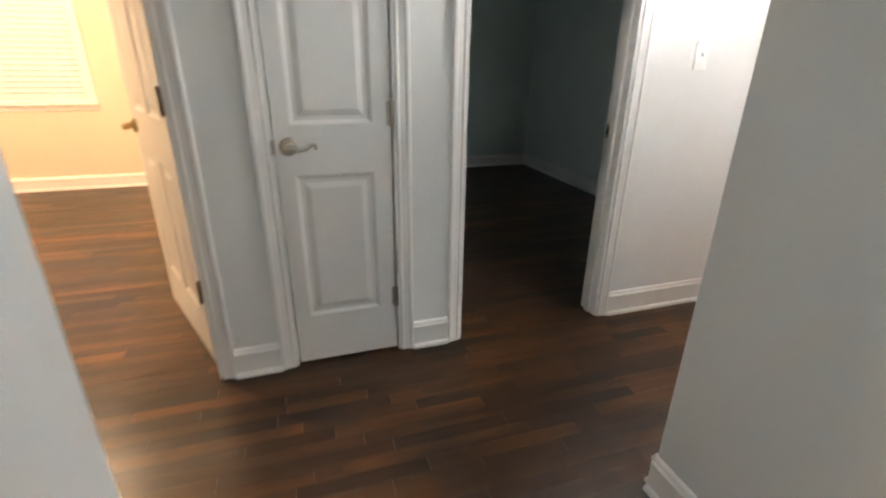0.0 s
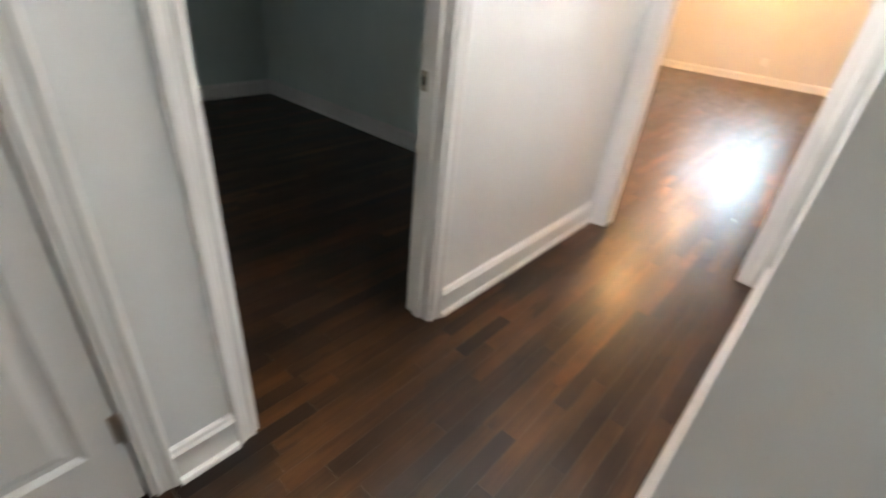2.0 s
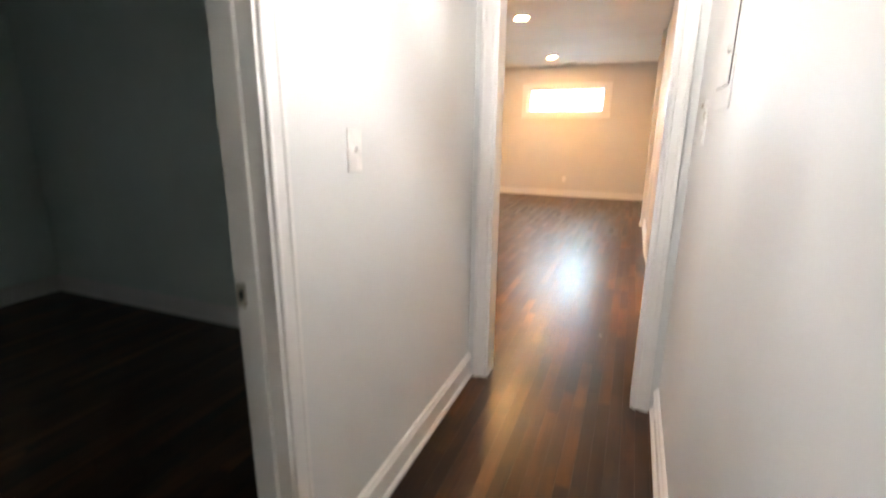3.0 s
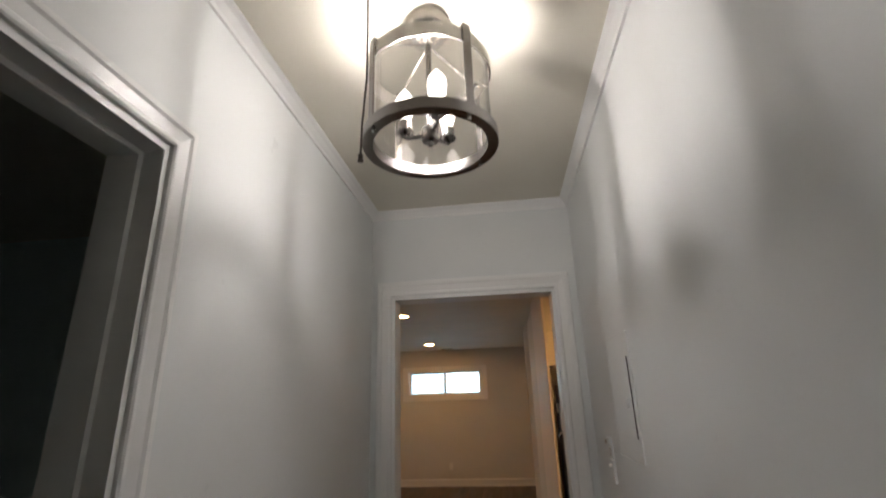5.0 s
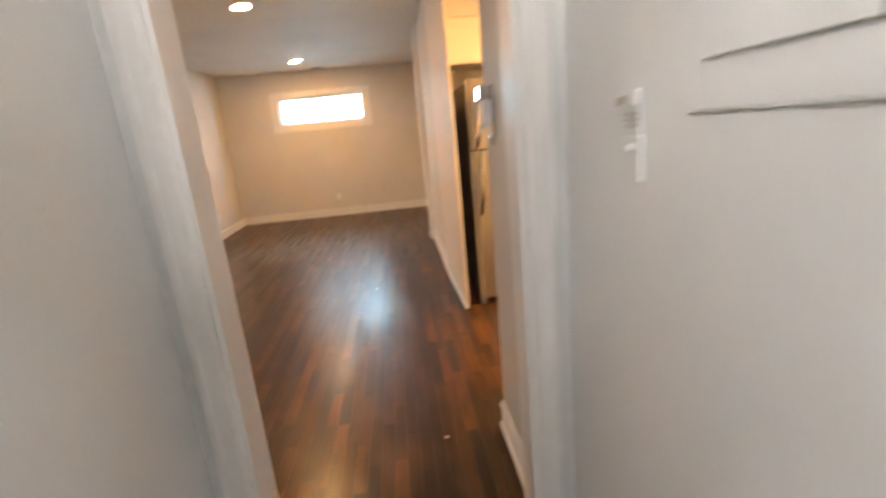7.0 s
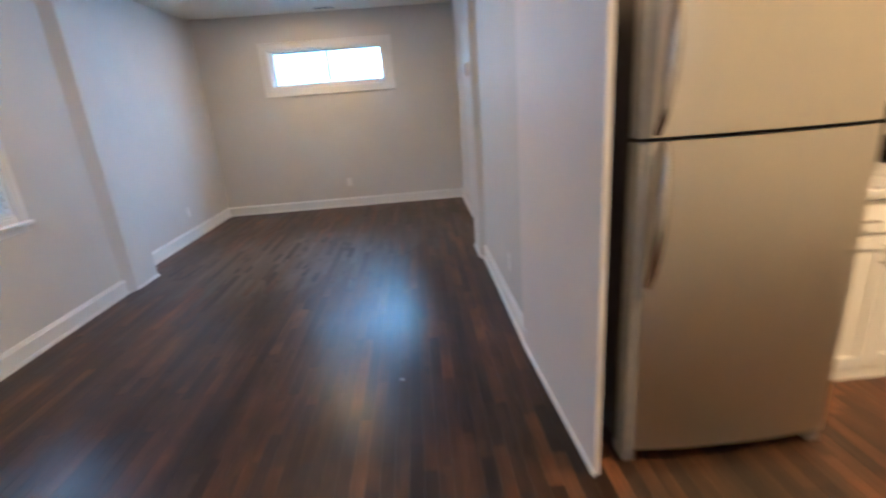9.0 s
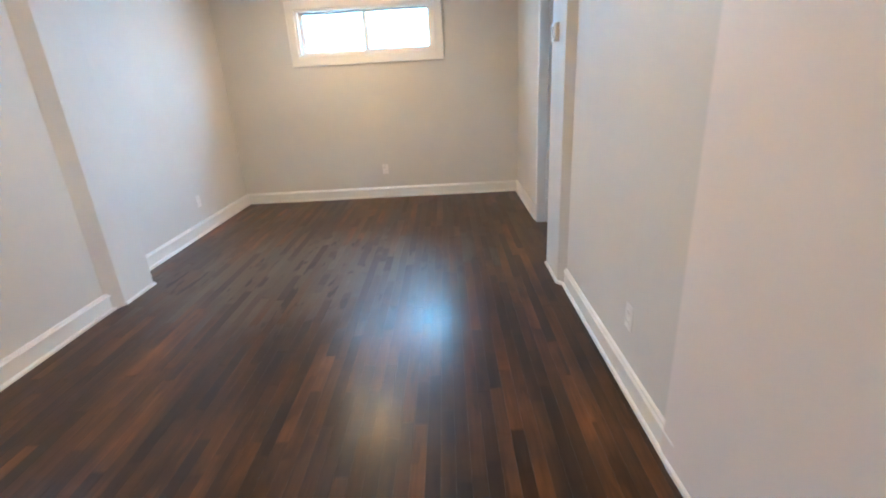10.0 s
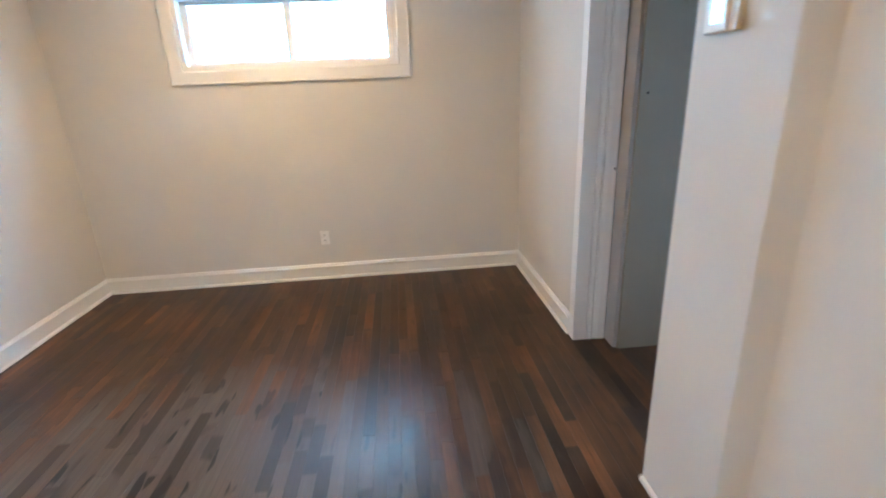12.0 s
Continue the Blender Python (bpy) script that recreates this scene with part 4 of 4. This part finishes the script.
part("latch", ring_band(bmesh.new(), 0.0065, 0.0125, -0.006, 0.004, (0, 0, 0), 20), WALL_HALL, dr, "half-round latch ring", True, True).matrix_basis = pose(-0.0107, -0.690 + 0.61, 1.540 - 1.56, 0, 90, 0)
for y, z in ((-0.725, 1.402), (-0.520, 1.402), (-0.525, 1.47), (-0.52, 1.57), (-0.725, 1.71), (-0.52, 1.71)):
    e = -0.0088 if z in (1.47, 1.57) else -0.004
    part("screw", lathe(bmesh.new(), [(0, e), (0.004, e), (0.003, e - 0.002), (0, e - 0.0023)], (HR, y, z), 10, "x"), WALL_HALL, bp)

db = thing("door_chime", (HR, -0.310, 1.396), "small painted door chime with bare terminals", "door chime")
part("base", boxed(HR - 0.012, HR, -0.331, -0.276, 1.400, 1.424, bevel=0.002), WALL_HALL, db)
part("back_strip", boxed(HR - 0.006, HR, -0.338, -0.290, 1.353, 1.401, bevel=0.0015), WALL_HALL, db)
part("terminal", boxed(HR - 0.017, HR - 0.012, -0.306, -0.286, 1.402, 1.416, bevel=0.002), NICKEL, db, "tarnished terminal")
for k in range(3):
    part("coil", tube(bmesh.new(), [(HR - 0.006, -0.332, 1.366 + k * 0.009), (HR - 0.010, -0.316, 1.369 + k * 0.009), (HR - 0.006, -0.298, 1.370 + k * 0.009)], 0.0017, 6), NICKEL, db, "", True)
sb2 = thing("switch_box", (HR, -0.330, 1.312), "small painted blank switch plate with a stub lever", "switch")
part("plate", boxed(HR - 0.009, HR, -0.346, -0.294, 1.278, 1.352, bevel=0.002), WALL_HALL, sb2)
part("stub", boxed(HR - 0.020, HR - 0.008, -0.328, -0.312, 1.328, 1.338, bevel=0.002), WALL_HALL, sb2)

# ---------------------------------------------------------------- living room things
def recessed_light(x, y, z, glow, label):
    c = thing("recessed_light", (x, y, z), label, "recessed light", "recessed ceiling lights")
    part("trim_ring", ring_band(bmesh.new(), 0.080, 0.100, -0.006, 0.0, (x, y, z), 36), PLASTIC, c, "white trim ring", True)
    part("lens", lathe(bmesh.new(), [(0, -0.004), (0.0795, -0.004), (0.0795, -0.001), (0, -0.001)], (x, y, z), 32), glow, c, "glowing lens")


for x, y, z in ((-0.750, 3.640, LC + 0.030), (-0.875, 6.62, LC)):
    recessed_light(x, y, z, CAN_GLOW, "round white recessed ceiling light, lit warm")
recessed_light(2.0, 1.75, LC + 0.030, KITCHEN_GLOW, "round white recessed kitchen light, lit warm")
recessed_light(3.2, 1.75, LC + 0.030, KITCHEN_GLOW, "round white recessed kitchen light, lit warm")
bl = thing("ceiling_light", (-1.9, -4.9, HC), "warm flush ceiling light in the bedroom", "ceiling light")
part("base", lathe(bmesh.new(), [(0, 0), (0.13, 0), (0.13, -0.02), (0, -0.02)], (-1.9, -4.9, HC), 32), NICKEL, bl)
part("dome", lathe(bmesh.new(), [(0.12, -0.021), (0.115, -0.045), (0.085, -0.07), (0.04, -0.083), (0, -0.086)], (-1.9, -4.9, HC), 32), WARM_GLOW, bl, "glowing dome", True)

cv = thing("ceiling_vent", (-0.65, 7.46, LC), "small grey ceiling vent near the end wall", "vent")
part("frame", boxed(-0.78, -0.52, 7.40, 7.52, LC - 0.006, LC, bevel=0.002), PLASTIC, cv)
for k in range(5):
    part("slat", boxed(-0.765, -0.535, 7.412 + k * 0.020, 7.420 + k * 0.020, LC - 0.010, LC - 0.006), DARK if k % 2 == 0 else PLASTIC, cv)


def outlet(axis, d, n, s, z, label):
    """A duplex outlet on a wall; axis names the wall's normal."""
    def bx(e0, e1, s0, s1, z0, z1, bev=0.0):
        e0, e1 = sorted((d + n * e0, d + n * e1))
        return boxed(e0, e1, s0, s1, z0, z1, bevel=bev) if axis == "x" else boxed(s0, s1, e0, e1, z0, z1, bevel=bev)
    o = thing("wall_outlet", (d, s, z) if axis == "x" else (s, d, z), label, "outlet", "wall outlets")
    part("plate", bx(0, 0.005, s - 0.035, s + 0.035, z - 0.058, z + 0.058, 0.0015), PLASTIC, o)
    for dz in (-0.022, 0.022):
        f = part("socket", bx(0.004, 0.0075, s - 0.017, s + 0.017, z + dz - 0.014, z + dz + 0.014, 0.001), PLASTIC, o)
        for ds in (-0.006, 0.006):
            part("slot", bx(0.0070, 0.0079, s + ds - 0.0012, s + ds + 0.0012, z + dz - 0.003, z + dz + 0.006), DARK, f)


outlet("y", FAR, -1, -0.660, 0.355, "white wall outlet on a greige end wall")
outlet("x", -2.424, 1, 6.540, 0.335, "white wall outlet low on a daylit wall")
outlet("x", 0.875, -1, 3.795, 0.345, "white wall outlet low on a partition wall")
outlet("x", LW, 1, 3.440, 0.332, "white wall outlet below a window")

st = thing("wall_control", (0.826, 5.171, 1.571), "white wall control with a reflective cover and tan edge", "wall control")
part("body", boxed(0.808, 0.826, 5.088, 5.205, 1.548, 1.655, bevel=0.003), IVORY, st, "tan plastic body")
part("cover", boxed(0.800, 0.809, 5.118, 5.204, 1.550, 1.653, bevel=0.003), PLASTIC, st, "white glossy cover")
part("window", boxed(0.7985, 0.8005, 5.130, 5.175, 1.570, 1.635), CHROME, st, "reflective window")

ic = thing("wall_phone_bracket", (0.842, 0.70, 1.43), "old wall phone bracket with chrome parts on a short wall", "phone bracket")
part("back_plate", boxed(0.832, 0.842, 0.660, 0.745, 1.315, 1.530, bevel=0.003), CHROME, ic, "metal back plate")
part("upper_box", boxed(0.788, 0.832, 0.672, 0.738, 1.478, 1.528, bevel=0.004), CHROME, ic, "chrome box")
part("block", boxed(0.800, 0.832, 0.680, 0.730, 1.385, 1.478, bevel=0.008), PLASTIC, ic, "white plastic block")
hk = bmesh.new()
sweep(hk, [(-0.02, -0.004), (0.02, -0.004), (0.02, 0.004), (-0.02, 0.004)], [lambda q: Vector((0.832, 0.705 + q[0], 1.395 + q[1])), lambda q: Vector((0.790, 0.705 + q[0], 1.368 + q[1])), lambda q: Vector((0.778, 0.705 + q[0], 1.352 + q[1]))])
part("hook", hk, PLASTIC, ic, "white cradle hook")
part("jack", boxed(0.822, 0.834, 0.685, 0.715, 1.330, 1.350, bevel=0.002), CHROME, ic)
nl = thing("wall_nail", (0.842, 0.71, 1.255), "small nail head in a painted wall", "nail")
part("head", lathe(bmesh.new(), [(0, -0.004), (0.005, -0.003), (0.006, 0), (0, 0)], (0.842, 0.71, 1.255), 10, "x"), WALL_LIVING, nl)

# ---------------------------------------------------------------- kitchen
fg = thing("refrigerator", (1.385, 2.78, 0.0), "stainless steel top-freezer refrigerator with dark sides", "refrigerator")
part("cabinet", boxed(1.008, 1.796, 2.475, 3.14, 0.045, 1.690, bevel=0.006), FRIDGE_SIDE, fg, "dark cabinet")


def fridge_door(z0, z1, hz0, hz1):
    """A bowed steel door with a grey edge and a curved bar handle."""
    bm = bmesh.new()
    prof = []
    for k in range(13):
        u = -1 + 2 * k / 12
        prof.append((1.402 + 0.393 * u, 2.408 - 0.026 * (1 - abs(u) ** 2.4)))
    prof += [(1.795, 2.466), (1.009, 2.466)]
    sweep(bm, prof, [lambda q: Vector((q[0], q[1], z0)), lambda q: Vector((q[0], q[1], z1))])
    d = part("door", bm, STEEL, fg, "brushed steel door", True)
    part("edge_strip", boxed(1.0055, 1.052, 2.402, 2.468, z0 - 0.001, z1 + 0.001, bevel=0.006), STEEL_GREY, d, "grey door edge")
    hb = bmesh.new()
    pts = []
    for k in range(11):
        f = k / 10
        pts.append((1.064 + 0.018 * f, 2.394 - 0.032 * math.sin(math.pi * f) ** 0.5, hz0 + (hz1 - hz0) * f))
    tube(hb, pts, [0.009 + 0.007 * math.sin(math.pi * k / 10) for k in range(11)], 12)
    bmesh.ops.scale(hb, vec=(1.5, 1, 1), verts=hb.verts, space=Matrix.Translation((-1.073, 0, 0)))
    part("handle", hb, HANDLE_STEEL, d, "curved grey steel handle", True)


fridge_door(0.058, 1.206, 0.730, 1.204)
fridge_door(1.220, 1.712, 1.230, 1.655)
part("seal", boxed(1.014, 1.790, 2.420, 2.474, 1.2065, 1.2195), DARK, fg, "dark gap between the doors")
part("kick_grille", boxed(1.06, 1.75, 2.50, 2.53, 0.012, 0.056), DARK, fg, "dark grille")
for x in (1.035, 1.770):
    part("foot", boxed(x - 0.026, x + 0.026, 2.412, 2.50, 0.0, 0.056, bevel=0.008), STEEL_GREY, fg, "grey corner foot")
for y in (2.60, 3.08):
    part("roller", lathe(bmesh.new(), [(0, -0.35), (0.022, -0.35), (0.022, 0.35), (0, 0.35)], (1.402, y, 0.0225), 16, "x"), DARK, fg)

fg.location += Vector((0.008, -0.022, 0.0))


def shaker(parent, x0, x1, y, z0, z1, handle=None):
    """A framed cabinet front facing -y, 2 cm thick, with a bar pull."""
    bm = bmesh.new()
    f = 0.055 if z1 - z0 > 0.25 else 0.0
    if f:
        box(bm, x0, x0 + f, y - 0.02, y, z0, z1, 0.0015)
        box(bm, x1 - f, x1, y - 0.02, y, z0, z1, 0.0015)
        box(bm, x0 + f, x1 - f, y - 0.0195, y, z0, z0 + f, 0.0015)
        box(bm, x0 + f, x1 - f, y - 0.0195, y, z1 - f, z1, 0.0015)
        box(bm, x0 + f, x1 - f, y - 0.010, y - 0.002, z0 + f, z1 - f)
    else:
        box(bm, x0, x1, y - 0.02, y, z0, z1, 0.003)
    d = part("door" if f else "drawer", bm, CAB_PAINT, parent)
    if handle:
        hx, hz, up = handle
        yy = y - 0.046
        a, b = ((hx, yy, hz - 0.05), (hx, yy, hz + 0.05)) if up else ((hx - 0.05, yy, hz), (hx + 0.05, yy, hz))
        hb = tube(bmesh.new(), [a, b], 0.005)
        for e in (a, b):
            q = (e[0] + (0 if up else (0.012 if e is a else -0.012)), y - 0.02, e[2] + ((0.012 if e is a else -0.012) if up else 0))
            tube(hb, [(q[0], y - 0.046, q[2]), q], 0.004, 8)
        part("handle", hb, NICKEL, d, "satin nickel bar pull", True)


bc = thing("base_cabinet", (2.25, 3.07, 0.0), "white shaker base cabinet with bar pulls", "cabinet")
part("body", boxed(1.815, 2.690, 2.740, 3.355, 0.065, 0.868), CAB_PAINT, bc)
part("toe_kick", boxed(1.815, 2.640, 2.728, 2.765, 0.0, 0.0645), CAB_PAINT, bc)
# near-black block: the shade of the toe recess put into its colour
part("recess_shade", boxed(1.815, 2.690, 2.765, 3.355, 0.0, 0.064), DARK, bc)
shaker(bc, 1.945, 2.299, 2.739, 0.714, 0.856, (2.145, 0.775, False))
shaker(bc, 2.311, 2.684, 2.739, 0.714, 0.856, (2.52, 0.790, False))
shaker(bc, 1.945, 2.301, 2.739, 0.070, 0.700, (2.265, 0.62, True))
shaker(bc, 2.309, 2.684, 2.739, 0.070, 0.700, (2.345, 0.62, True))
ct = thing("countertop", (2.25, 3.05, 0.869), "pale speckled stone countertop on white cabinets", "countertop")
part("slab", boxed(1.810, 2.694, 2.700, 3.358, 0.869, 0.907, bevel=0.006), COUNTER, ct)
part("backsplash", boxed(1.810, 2.694, 3.338, 3.359, 0.908, 1.005, bevel=0.003), COUNTER, ct)

uc = thing("wall_cabinet", (2.22, 3.18, 1.46), "white shaker wall cabinet above the counter", "cabinet")
part("body", boxed(1.80, 2.668, 3.020, 3.358, 1.462, 2.230), CAB_PAINT, uc)
shaker(uc, 1.805, 2.232, 3.0195, 1.466, 2.226, (2.195, 1.55, True))
shaker(uc, 2.238, 2.664, 3.0195, 1.466, 2.226, (2.275, 1.55, True))
oc = thing("wall_cabinet", (1.36, 3.1, 1.88), "white wall cabinet above the refrigerator", "cabinet")
part("body", boxed(0.930, 1.795, 2.915, 3.358, 1.880, 2.230), CAB_PAINT, oc)
shaker(oc, 0.935, 1.358, 2.9145, 1.884, 2.226, (1.325, 1.95, True))
shaker(oc, 1.364, 1.790, 2.9145, 1.884, 2.226, (1.395, 1.95, True))
mc = thing("wall_cabinet", (3.07, 3.18, 1.79), "white wall cabinet above the microwave", "cabinet")
part("body", boxed(2.672, 3.45, 3.020, 3.358, 1.79, 2.230), CAB_PAINT, mc)
shaker(mc, 2.677, 3.058, 3.0195, 1.794, 2.226)
shaker(mc, 3.064, 3.445, 3.0195, 1.794, 2.226)
setting("wall_soffit", boxed(0.926, 4.2, 2.90, 3.36, 2.233, LC + 0.028), WALL_LIVING, "painted soffit above the cabinets", "wall")

mw = thing("microwave", (3.07, 3.15, 1.35), "black and steel over-range microwave", "microwave")
part("body", boxed(2.690, 3.440, 2.960, 3.356, 1.352, 1.786, bevel=0.004), BLACK, mw, "black body")
part("door", boxed(2.694, 3.250, 2.930, 2.960, 1.362, 1.780, bevel=0.005), STEEL, mw, "steel door frame")
part("door_window", boxed(2.745, 3.190, 2.9265, 2.9305, 1.425, 1.725), BLACK, mw, "dark glass window")
part("control_panel", boxed(3.254, 3.437, 2.932, 2.960, 1.362, 1.780, bevel=0.003), BLACK, mw)
part("handle", tube(bmesh.new(), [(3.225, 2.93, 1.42), (3.225, 2.895, 1.43), (3.225, 2.890, 1.57), (3.225, 2.895, 1.71), (3.225, 2.93, 1.72)], 0.008), STEEL, mw, "", True)

sv = thing("stove", (3.08, 3.0, 0.0), "black electric range with a steel control panel", "stove")
part("body", boxed(2.700, 3.455, 2.700, 3.340, 0.03, 0.900, bevel=0.004), BLACK, sv, "black enamel body")
part("cooktop", boxed(2.697, 3.458, 2.660, 3.345, 0.901, 0.922, bevel=0.005), BLACK, sv, "black glass cooktop")
for x, y, r in ((2.88, 2.83, 0.10), (3.27, 2.83, 0.08), (2.88, 3.15, 0.08), (3.27, 3.15, 0.10)):
    part("burner_ring", ring_band(bmesh.new(), r - 0.004, r, 0.9222, 0.9228, (x, y, 0)), STEEL_GREY, sv)
od = part("oven_door", boxed(2.706, 3.449, 2.664, 2.700, 0.29, 0.880, bevel=0.005), BLACK, sv, "black oven door")
part("door_strip", boxed(2.770, 3.385, 2.660, 2.6645, 0.296, 0.375, bevel=0.002), STEEL, od, "steel strip along the door's foot")
part("oven_window", boxed(2.80, 3.355, 2.6615, 2.6645, 0.42, 0.72), BLACK, od, "dark oven window")
part("oven_handle", tube(bmesh.new(), [(2.76, 2.664, 0.80), (2.76, 2.62, 0.805), (3.395, 2.62, 0.805), (3.395, 2.664, 0.80)], 0.010), STEEL, sv, "", True)
part("drawer", boxed(2.750, 3.405, 2.668, 2.700, 0.07, 0.275, bevel=0.005), STEEL, sv, "steel storage drawer")
part("backguard", boxed(2.700, 3.455, 3.290, 3.350, 0.922, 1.200, bevel=0.006), BLACK, sv, "black backguard")
cp = part("control_panel", boxed(2.755, 3.400, 3.282, 3.2905, 1.035, 1.188, bevel=0.003), STEEL, sv, "steel control panel")
part("clock_display", boxed(2.985, 3.140, 3.279, 3.2825, 1.085, 1.160), BLACK, cp, "black clock display")
part("clock_digits", boxed(3.07, 3.10, 3.278, 3.2792, 1.128, 1.142), CLOCK, cp, "lit digits")
for x in (2.80, 2.875, 3.25, 3.33):
    part("knob", lathe(bmesh.new(), [(0, 0), (0.022, 0), (0.020, -0.018), (0.012, -0.022), (0, -0.022)], (x, 3.282, 1.115), 20, "y"), BRASS if x < 2.9 else STEEL, cp, "", True)
for x in (2.74, 3.41):
    for y in (2.76, 3.28):
        part("leg", lathe(bmesh.new(), [(0, 0), (0.018, 0), (0.014, 0.03), (0, 0.03)], (x, y, 0), 12), DARK, sv)

for cx, cy, turn in ((0.552, 0.805, 0.3), (0.155, 3.095, 1.0)):
    chip = thing("debris_flake", (cx, cy, 0.0), "small pale paint flake lying on the dark floor", "debris")
    fb = bmesh.new()
    fv = [fb.verts.new((cx + a, cy + b, 0.001 + c)) for a, b, c in ((-0.012, -0.004, 0), (0.011, -0.005, 0.002), (0.014, 0.003, 0), (-0.004, 0.006, 0.003))]
    fb.faces.new(fv)
    ex = bmesh.ops.extrude_face_region(fb, geom=list(fb.faces))
    bmesh.ops.translate(fb, verts=[v for v in ex["geom"] if isinstance(v, bmesh.types.BMVert)], vec=(0, 0, 0.002))
    part("flake", fb, CHIP, chip)

# ---------------------------------------------------------------- oak strips
floor_ob = bpy.data.objects["floor"]
W = 0.0572
LENGTHS = (0.30, 0.42, 0.56, 0.75, 1.05)


def strip_verts(length, ease=0.0005):
    """A strip from y 0 to its length, its top edges eased."""
    w, e, g = W - 0.0001, ease, 0.0001
    v = [(g, 0.0004, -0.012), (w, 0.0004, -0.012), (w, length - 0.0004, -0.012), (g, length - 0.0004, -0.012),
         (g, 0.0004, -e), (w, 0.0004, -e), (w, length - 0.0004, -e), (g, length - 0.0004, -e),
         (g + e, e, 0), (w - e, e, 0), (w - e, length - e, 0), (g + e, length - e, 0)]
    f = [(0, 1, 5, 4), (1, 2, 6, 5), (2, 3, 7, 6), (3, 0, 4, 7), (4, 5, 9, 8), (5, 6, 10, 9), (6, 7, 11, 10), (7, 4, 8, 11), (8, 9, 10, 11)]
    return v, f


strip_mesh = {}
for ln in LENGTHS:
    v, f = strip_verts(ln)
    me = bpy.data.meshes.new("oak_strip")
    me.from_pydata(v, [], f)
    me.materials.append(PLANK_ONE)
    strip_mesh[ln] = me
rng = random.Random(7)
rest_v, rest_f, singles = [], [], 0
x = -3.75
while x < 4.25:
    spans = []
    if x < HL - 0.05:
        spans.append((-6.65, 0.05))
    elif x < HR + 0.15:
        spans.append((-4.65, 0.05))
    elif x < 3.6:
        spans.append((-3.30, -1.80))
    if -2.50 < x < 1.15:
        spans.append((0.05, 7.75))
    elif 1.15 <= x < 4.25:
        spans.append((0.05, 3.40))
        if x < 2.3:
            spans.append((4.85, 6.30))
    if len(spans) == 2 and abs(spans[0][1] - spans[1][0]) < 1e-6:
        spans = [(spans[0][0], spans[1][1])]
    for a, b in spans:
        y = a - rng.random() * 0.6
        while y < b:
            ln = rng.choice(LENGTHS)
            if y < a or y + ln > b:
                lo, hi = max(y, a), min(y + ln, b)
                v, f = strip_verts(hi - lo)
                n0 = len(rest_v)
                rest_v += [(p[0] + x, p[1] + lo, p[2]) for p in v]
                rest_f += [tuple(i + n0 for i in q) for q in f]
                y += ln
                continue
            if -0.55 < x < 0.80 and -2.4 < y and y + ln < 6.3 and singles < 300:
                s = new("oak_strip", strip_mesh[ln])
                s.parent = floor_ob
                s.location = (x, y, rng.uniform(-0.00015, 0.00015))
                s.rotation_euler = (0, rng.uniform(-0.007, 0.007), 0)
                singles += 1
            else:
                v, f = strip_verts(ln)
                n0 = len(rest_v)
                dz, tip = rng.uniform(-0.00015, 0.00015), rng.uniform(-0.007, 0.007)
                rest_v += [(p[0] + x, p[1] + y, p[2] + dz - tip * p[0]) for p in v]
                rest_f += [tuple(i + n0 for i in q) for q in f]
            y += ln
    x += W
me = bpy.data.meshes.new("oak_strips")
me.from_pydata(rest_v, [], rest_f)
me.materials.append(PLANK_REST)
rest = new("oak_strips", me)
rest.parent = floor_ob
tagged(rest, "dark stained oak floor strips", "", "", "stuff")
